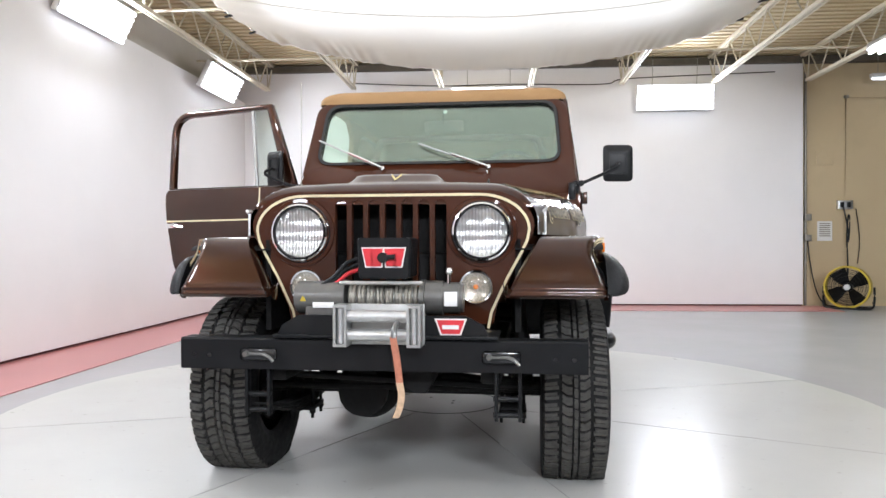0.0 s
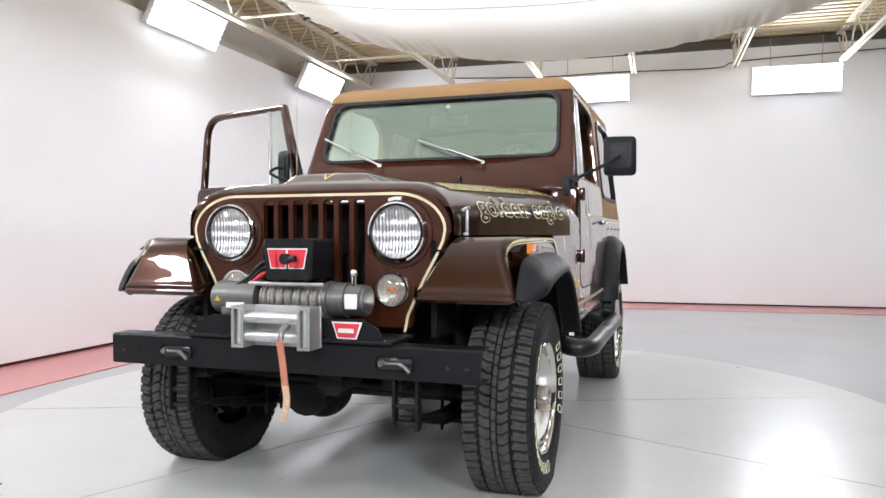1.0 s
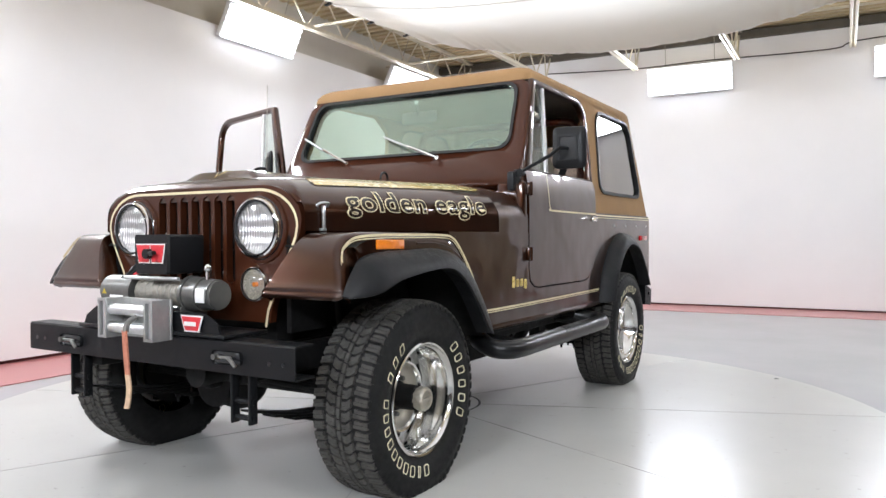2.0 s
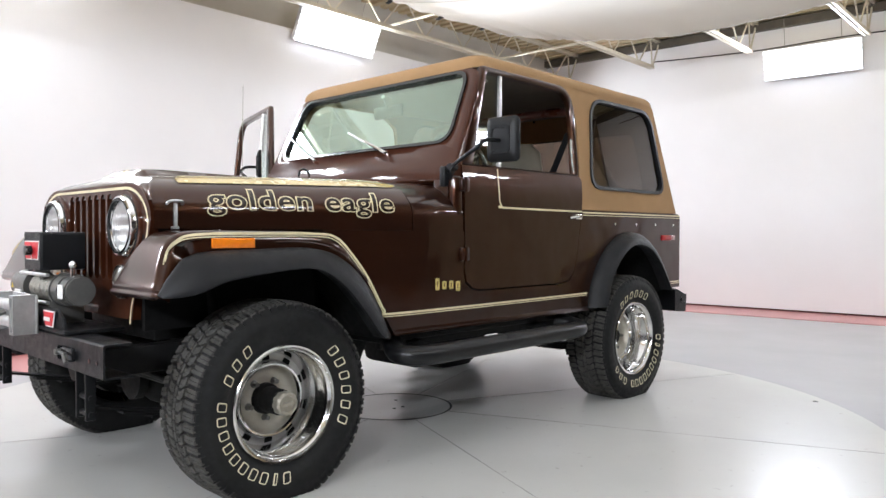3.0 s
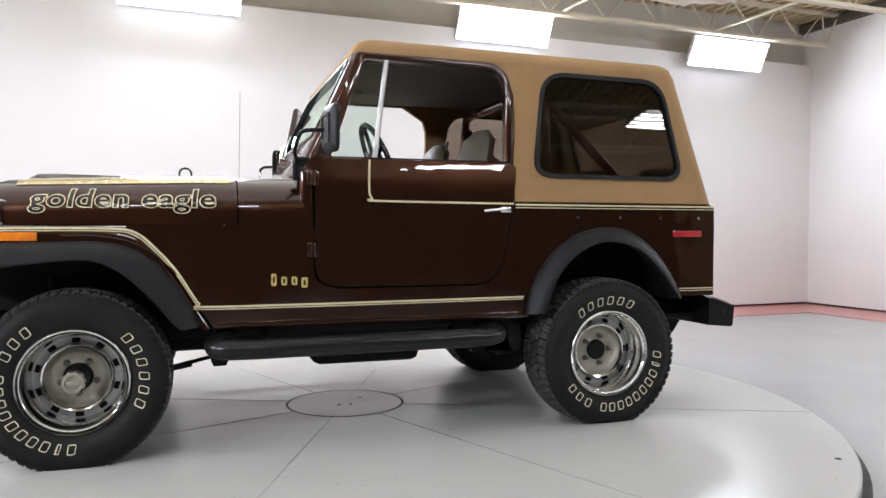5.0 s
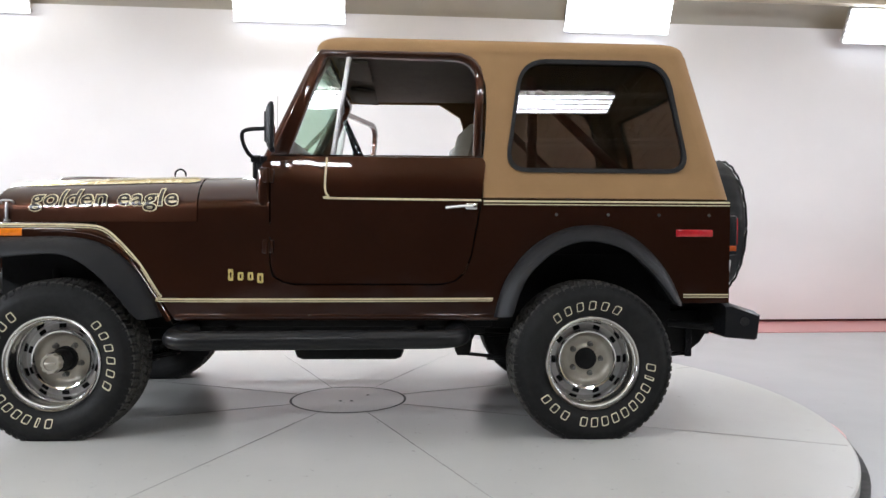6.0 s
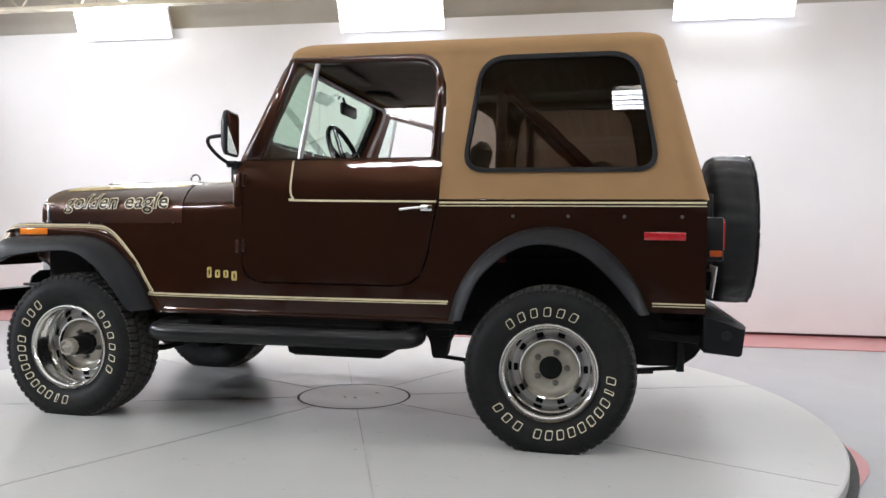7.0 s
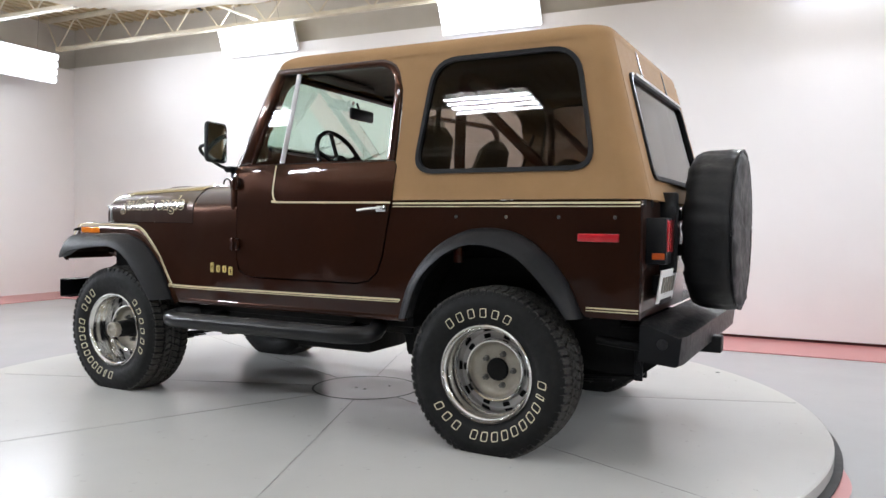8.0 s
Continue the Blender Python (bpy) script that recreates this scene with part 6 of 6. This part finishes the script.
for sx in (-1, 1):
    for y in (-AX, AX):
        for k in range(4):
            bm = B()
            L = 0.54 - 0.10 * k
            pts = [(sx * 0.44, y + L * t, HUB_Z - 0.052 - 0.010 * k + (0.075 if y < 0 else 0.035) * (L * t / 0.54) ** 2) for t in (-1, -0.6, -0.2, 0.2, 0.6, 1)]
            loft(bm, [[(px - 0.03, py, pz - 0.004), (px + 0.03, py, pz - 0.004), (px + 0.03, py, pz + 0.004), (px - 0.03, py, pz + 0.004)] for px, py, pz in pts], True, True)
            part("leaf_spring", bm, UNDER, car)
        bm = B()
        lift = 0.0 if y < 0 else -0.012
        for dx in (-0.04, 0.04):
            box(bm, (sx * 0.44 + dx, y - 0.555 if y < 0 else y + 0.555, 0.415 + lift), (0.012, 0.035, 0.17), 0.004)
        for z in (0.350, 0.405):
            rod(bm, (sx * 0.44 - 0.05, y - 0.555 if y < 0 else y + 0.555, z + lift), (sx * 0.44 + 0.05, y - 0.555 if y < 0 else y + 0.555, z + lift), 0.010, 8)
        part("spring_shackle", bm, BLACK, car)
        bm = B()
        rod(bm, (sx * 0.50, y - 0.05, HUB_Z), (sx * 0.46, y - 0.12, 0.74), 0.028, 12)
        part("shock_absorber", bm, UNDER, car)
        bm = B()
        for dy in (-0.05, 0.05):
            rod(bm, (sx * 0.44, y + dy, 0.25), (sx * 0.44, y + dy, 0.40), 0.008, 6)
        box(bm, (sx * 0.44, y, 0.248), (0.11, 0.15, 0.02), 0.004)
        part("spring_plate", bm, UNDER, car)
        for dx in (-0.045, 0.045):
            for dy in (-0.06, 0.06):
                bm = B()
                rod(bm, (sx * 0.44 + dx, y + dy, 0.205), (sx * 0.44 + dx, y + dy, 0.39), 0.007, 6)
                rod(bm, (sx * 0.44 + dx, y + dy, 0.225), (sx * 0.44 + dx, y + dy, 0.238), 0.013, 6)
                part("u_bolt", bm, UNDER, car)
bm = B()
box(bm, (0, 0.05, 0.525), (1.36, 1.40, 0.07), 0.01)
part("under_tray", bm, UNDER, car)
bm = B()
box(bm, (0.0, 0.02, 0.44), (0.66, 0.50, 0.05), 0.015)
box(bm, (0.05, -0.05, 0.50), (0.40, 0.9, 0.14), 0.04)
box(bm, (0.28, -0.02, 0.395), (0.22, 0.46, 0.06), 0.02)
part("skid_plate", bm, UNDER, car)
for nm, p0, p1, r in (("tie_rod", (-0.58, -1.33, 0.36), (0.58, -1.33, 0.36), 0.016), ("steering_link", (-0.50, -1.40, 0.42), (0.52, -1.36, 0.37), 0.014), ("drag_link", (0.16, -1.30, 0.40), (0.62, -1.36, 0.37), 0.02)):
    bm = B()
    rod(bm, p0, p1, r, 10)
    part(nm, bm, UNDER, car)
bm = B()
rod(bm, (0.12, -1.67, 0.455), (0.12, -1.50, 0.455), 0.052, 16)
box(bm, (0.12, -1.59, 0.43), (0.05, 0.06, 0.08), 0.01)
part("steering_damper", bm, UNDER, car)
bm = B()
tube(bm, smooth_path([(-0.20, -0.9, 0.45), (-0.22, 0.2, 0.40), (-0.28, 0.9, 0.42), (-0.42, 1.6, 0.44)], 5), 0.026, 10)
rod(bm, (-0.30, 0.3, 0.41), (-0.30, 0.8, 0.41), 0.08, 16)
part("exhaust", bm, UNDER, car)
bm = B()
box(bm, (0.22, 0.07, 0.385), (0.40, 0.54, 0.19), 0.04)
box(bm, (-0.16, 0.07, 0.40), (0.44, 0.50, 0.14), 0.04)
part("transfer_case", bm, UNDER, car)
for sx in (-1, 1):
    bm = B()
    box(bm, (sx * 0.63, 0.05, 0.505), (0.03, 1.34, 0.10), 0.008)
    part("inner_sill", bm, UNDER, car)
bm = B()
loft(bm, [[(-0.46, y, zb), (0.46, y, zb), (0.46, y, 0.54), (-0.46, y, 0.54)] for y, zb in ((1.29, 0.40), (1.33, 0.355), (1.60, 0.335), (1.75, 0.340), (1.81, 0.385), (1.845, 0.44))], True, True)
part("fuel_tank", bm, UNDER, car)
for sx in (-1, 1):
    for y in (AX - 0.56, -AX + 0.56):
        bm = B()
        loft(bm, [[(sx * 0.44 + dx, y + dy * f, z) for dx, dy in ((-0.035, -0.06), (0.035, -0.06), (0.035, 0.06), (-0.035, 0.06))] for z, f in ((0.325, 0.45), (0.345, 0.62), (0.40, 0.75), (0.46, 1.25), (0.50, 1.3))], True, True)
        part("spring_hanger", bm, UNDER, car)
bm = B()
box(bm, (0.0, -0.84, 0.47), (0.46, 0.62, 0.22), 0.03)
part("oil_pan", bm, UNDER, car)
bm = B()
box(bm, (0, -0.95, 0.72), (0.62, 1.0, 0.36), 0.03)
part("engine", bm, UNDER, car)

# rear bumper, spare wheel, tail lamps
bm = B()
rows = []
for x, yo, zt in ((-0.76, 0.04, 0.585), (-0.70, 0.0, 0.60), (-0.2, 0.0, 0.60), (0.2, 0.0, 0.60), (0.70, 0.0, 0.60), (0.76, 0.04, 0.585)):
    rows.append([(x, 1.812, 0.452), (x, 1.960 - yo * 0.3, 0.440), (x, 1.972 - yo * 0.3, 0.448), (x, 1.984 - yo * 0.3, 0.556), (x, 1.974 - yo * 0.3, zt - 0.034), (x, 1.84, zt + 0.008), (x, 1.812, zt + 0.006)])
loft(bm, rows, True, True)
rb = part("rear_bumper", bm, BLACK, car, "heavy black steel rear bumper")
for sx in (-1, 1):
    bm = B()
    rod(bm, (sx * 0.758, 1.90, 0.525), (sx * 0.764, 1.90, 0.525), 0.022, 16)
    rod(bm, (sx * 0.762, 1.90, 0.525), (sx * 0.768, 1.90, 0.525), 0.010, 12)
    part("end_cap", bm, BLACK_GLOSS, rb)
    bm = B()
    box(bm, (sx * 0.38, 1.78, 0.47), (0.08, 0.20, 0.10), 0.01)
    part("bracket", bm, UNDER, rb)
    bm = B()
    rod(bm, (sx * 0.60, 1.60, 0.50), (sx * 0.62, 1.86, 0.48), 0.02, 8)
    part("brace", bm, UNDER, rb)
bm = B()
box(bm, (0.0, 1.945, 0.435), (0.08, 0.14, 0.08), 0.008)
part("hitch", bm, BLACK, rb)
bm = B()
m = Matrix.Translation((0.0, 1.882, 0.965)) @ Matrix.Rotation(radians(-90), 4, "X") @ Matrix.Diagonal((1.02, 1.02, 1.0, 1))
revolve(bm, [(0.0, -0.005), (0.16, -0.005), (0.30, -0.005), (0.345, 0.010), (0.362, 0.04), (0.366, 0.07), (0.366, 0.10), (0.366, 0.13), (0.366, 0.16), (0.360, 0.192), (0.350, 0.205), (0.335, 0.210), (0.30, 0.212), (0.25, 0.213), (0.20, 0.213), (0.14, 0.213), (0.07, 0.213), (0.0, 0.213)], m, 120)
for v in bm.verts:
    dx, dz = v.co.x, v.co.z - 0.965
    a, r = math.atan2(dz, dx), math.hypot(dx, dz)
    rad = Vector((math.cos(a), 0, math.sin(a)))
    crease = abs(noise.noise(Vector((dx * 6 + 3, v.co.y * 5, dz * 13)))) - 0.2
    if r > 0.33 and v.co.y < 2.09:
        v.co += rad * (0.013 * crease + 0.005 * math.sin(a * 31 + 12 * v.co.y) * noise.noise(Vector((a * 2, 1.0, 0))) - 0.008)
    else:
        v.co.y += 0.024 * crease + 0.004 * noise.noise(Vector((dx * 17, dz * 17, 2)))
        v.co += rad * 0.006 * noise.noise(Vector((a * 3, 5.0, 0)))
spare = part("spare_wheel_cover", bm, COVER, car, "spare wheel in a wrinkled black vinyl cover", 60)
bm = B()
tube(bm, [m @ Vector(((0.353 + 0.004 * math.sin(k * 1.7)) * math.cos(2 * math.pi * k / 90), (0.353 + 0.004 * math.sin(k * 1.7)) * math.sin(2 * math.pi * k / 90), 0.205)) for k in range(90)], 0.006, 6, True)
part("piping", bm, COVER, spare)
bm = B()
for z in (0.87, 1.03):
    box(bm, (0.0, 1.825, z), (0.40, 0.07, 0.05), 0.008)
box(bm, (0.42, 1.84, 0.95), (0.05, 0.08, 0.34), 0.008)
for z in (0.88, 1.02):
    box(bm, (0.0, 1.87, z), (0.16, 0.06, 0.05), 0.008)
part("spare_carrier", bm, BLACK, car)
for sx in (-1, 1):
    bm = B()
    box(bm, (sx * 0.640, 1.845, 0.918), (0.105, 0.095, 0.185), 0.010)
    tl = part("tail_lamp", bm, BLACK, car, "square red tail lamp in a black housing")
    bm = B()
    box(bm, (sx * 0.638, 1.893, 0.938), (0.090, 0.012, 0.125), 0.004)
    part("lens", bm, RED_LENS, tl, "red lens")
    bm = B()
    box(bm, (sx * 0.632, 1.891, 0.905), (0.050, 0.014, 0.045), 0.003)
    part("reverse_lens", bm, WHITE_P, tl)
    bm = B()
    box(bm, (sx * 0.690, 1.862, 0.858), (0.010, 0.05, 0.026), 0.003)
    part("side_reflector", bm, ORANGE, tl, "orange side reflector")
bm = B()
box(bm, (0.52, 1.862, 0.735), (0.30, 0.006, 0.135), 0.002, Matrix.Rotation(radians(-8), 4, "X"))
plate = part("number_plate", bm, WHITE_P, car, "white number plate with plain dark bars")
for k in range(5):
    bm = B()
    box(bm, (0.42 + 0.05 * k, 1.868, 0.74), (0.028, 0.004, 0.065), 0.001, Matrix.Rotation(radians(-8), 4, "X"))
    part("bar", bm, GREY_METAL, plate)
bm = B()
box(bm, (0.52, 1.858, 0.672), (0.20, 0.005, 0.02), 0.001, Matrix.Rotation(radians(-8), 4, "X"))
box(bm, (0.52, 1.835, 0.735), (0.10, 0.05, 0.08), 0.004)
part("bracket", bm, BLACK, plate)
for x in (0.72, 0.60, 0.30):
    bm = B()
    box(bm, (x, 1.80, 1.07), (0.05, 0.03, 0.04), 0.006)
    part("top_clamp", bm, BLACK, car)

# antenna and hood bumper loop
bm = B()
rod(bm, (-0.675, -0.48, 1.08), (-0.685, -0.48, 1.17), 0.012, 10)
rod(bm, (-0.685, -0.48, 1.17), (-0.685, -0.47, 1.78), 0.0018, 6)
part("antenna", bm, GREY_METAL, car, "thin whip antenna")
bm = B()
tube(bm, smooth_path([(0.318, -0.80, 1.165), (0.318, -0.80, 1.215), (0.318, -0.775, 1.232), (0.318, -0.75, 1.215), (0.318, -0.75, 1.165)], 4), 0.005, 6)
part("hood_loop", bm, BLACK_GLOSS, car)

# inside
def seat(x):
    e = new("front_seat")
    e.parent = car
    e["label"] = "beige vinyl high-back bucket seat"
    bm = B()
    box(bm, (x, 0.32, 0.88), (0.46, 0.48, 0.14), 0.05, Matrix.Rotation(radians(6), 4, "X"), 4)
    part("cushion", bm, SEAT, e)
    bm = B()
    rows = []
    for k in range(12):
        f = k / 11
        hw = 0.23 - 0.10 * max(f - 0.55, 0) / 0.45 - (0.05 if k == 11 else 0)
        dep = 0.07 if 0 < k < 11 else 0.03
        yy, zz = 0.53 + 0.16 * f, 0.90 + 0.56 * f
        rows.append([(x + hw * math.cos(a), yy + dep * math.sin(a), zz) for a in [2 * math.pi * j / 16 for j in range(16)]])
    loft(bm, rows, True, True)
    part("backrest", bm, SEAT, e)
    bm = B()
    box(bm, (x, 0.32, 0.72), (0.40, 0.40, 0.20), 0.02)
    part("base", bm, UNDER, e)


seat(0.36)
seat(-0.36)
bm = B()
box(bm, (0, 1.15, 0.90), (0.86, 0.42, 0.14), 0.05, None, 3)
box(bm, (0, 1.36, 1.10), (0.86, 0.12, 0.36), 0.05, Matrix.Rotation(radians(-12), 4, "X"), 3)
part("rear_seat", bm, SEAT, car, "beige vinyl rear bench seat")
bm = B()
box(bm, (0, -0.12, 1.12), (1.42, 0.26, 0.22), 0.035, None, 3)
part("dashboard", bm, DASH, car, "padded brown dashboard")
bm = B()
rod(bm, (0.40, -0.08, 1.16), (0.40, 0.12, 1.27), 0.025, 12)
st = part("steering_column", bm, BLACK, car)
m = Matrix.Translation((0.40, 0.13, 1.285)) @ Matrix.Rotation(radians(-66), 4, "X")
bm = B()
tube(bm, [m @ Vector((0.19 * math.cos(2 * math.pi * k / 40), 0.19 * math.sin(2 * math.pi * k / 40), 0)) for k in range(40)], 0.013, 8, True)
for a in (200, 340, 270):
    rod(bm, m @ Vector((0, 0, -0.02)), m @ Vector((0.185 * math.cos(radians(a)), 0.185 * math.sin(radians(a)), 0)), 0.011, 8)
rod(bm, m @ Vector((0, 0, -0.03)), m @ Vector((0, 0, 0.015)), 0.05, 16)
part("steering_wheel", bm, BLACK_GLOSS, car, "black three-spoke steering wheel")
bm = B()
box(bm, (0.016, -0.010, 1.606), (0.23, 0.025, 0.068), 0.014)
rod(bm, (0.016, -0.020, 1.62), (0.016, -0.045, 1.68), 0.007, 8)
part("inside_mirror", bm, PLASTIC, car, "inside rear-view mirror")
for x in (-0.36, 0.36):
    bm = B()
    box(bm, (x, 0.10, 1.725), (0.42, 0.14, 0.020), 0.008, Matrix.Rotation(radians(-6), 4, "X"))
    part("sun_visor", bm, LINER, car)
bm = B()
for sx in (-1, 1):
    tube(bm, smooth_path([(sx * 0.60, 0.94, 0.80), (sx * 0.60, 0.94, 1.40), (sx * 0.57, 0.94, 1.60), (sx * 0.48, 0.94, 1.665), (0, 0.94, 1.668)], 6), 0.025, 12)
    tube(bm, [(sx * 0.59, 0.96, 1.59), (sx * 0.60, 1.60, 0.98)], 0.024, 12)
part("roll_bar", bm, ROLL_LIT, car, "brown tubular roll bar")
for sx in (-1, 1):
    bm = B()
    ribbon(bm, smooth_path([(sx * 0.60, 0.83, 1.52), (sx * 0.52, 0.76, 1.25), (sx * 0.46, 0.66, 1.0)], 4), 0.045, (0, -1, 0.3), 0.002)
    part("seat_belt", bm, BLACK, car)

# the car stands turned a little on the platform
car.matrix_basis = Matrix.Translation((0, -0.9, 0)) @ Matrix.Rotation(radians(0.8), 4, "Z") @ Matrix.Translation((0, 0.9, 0))
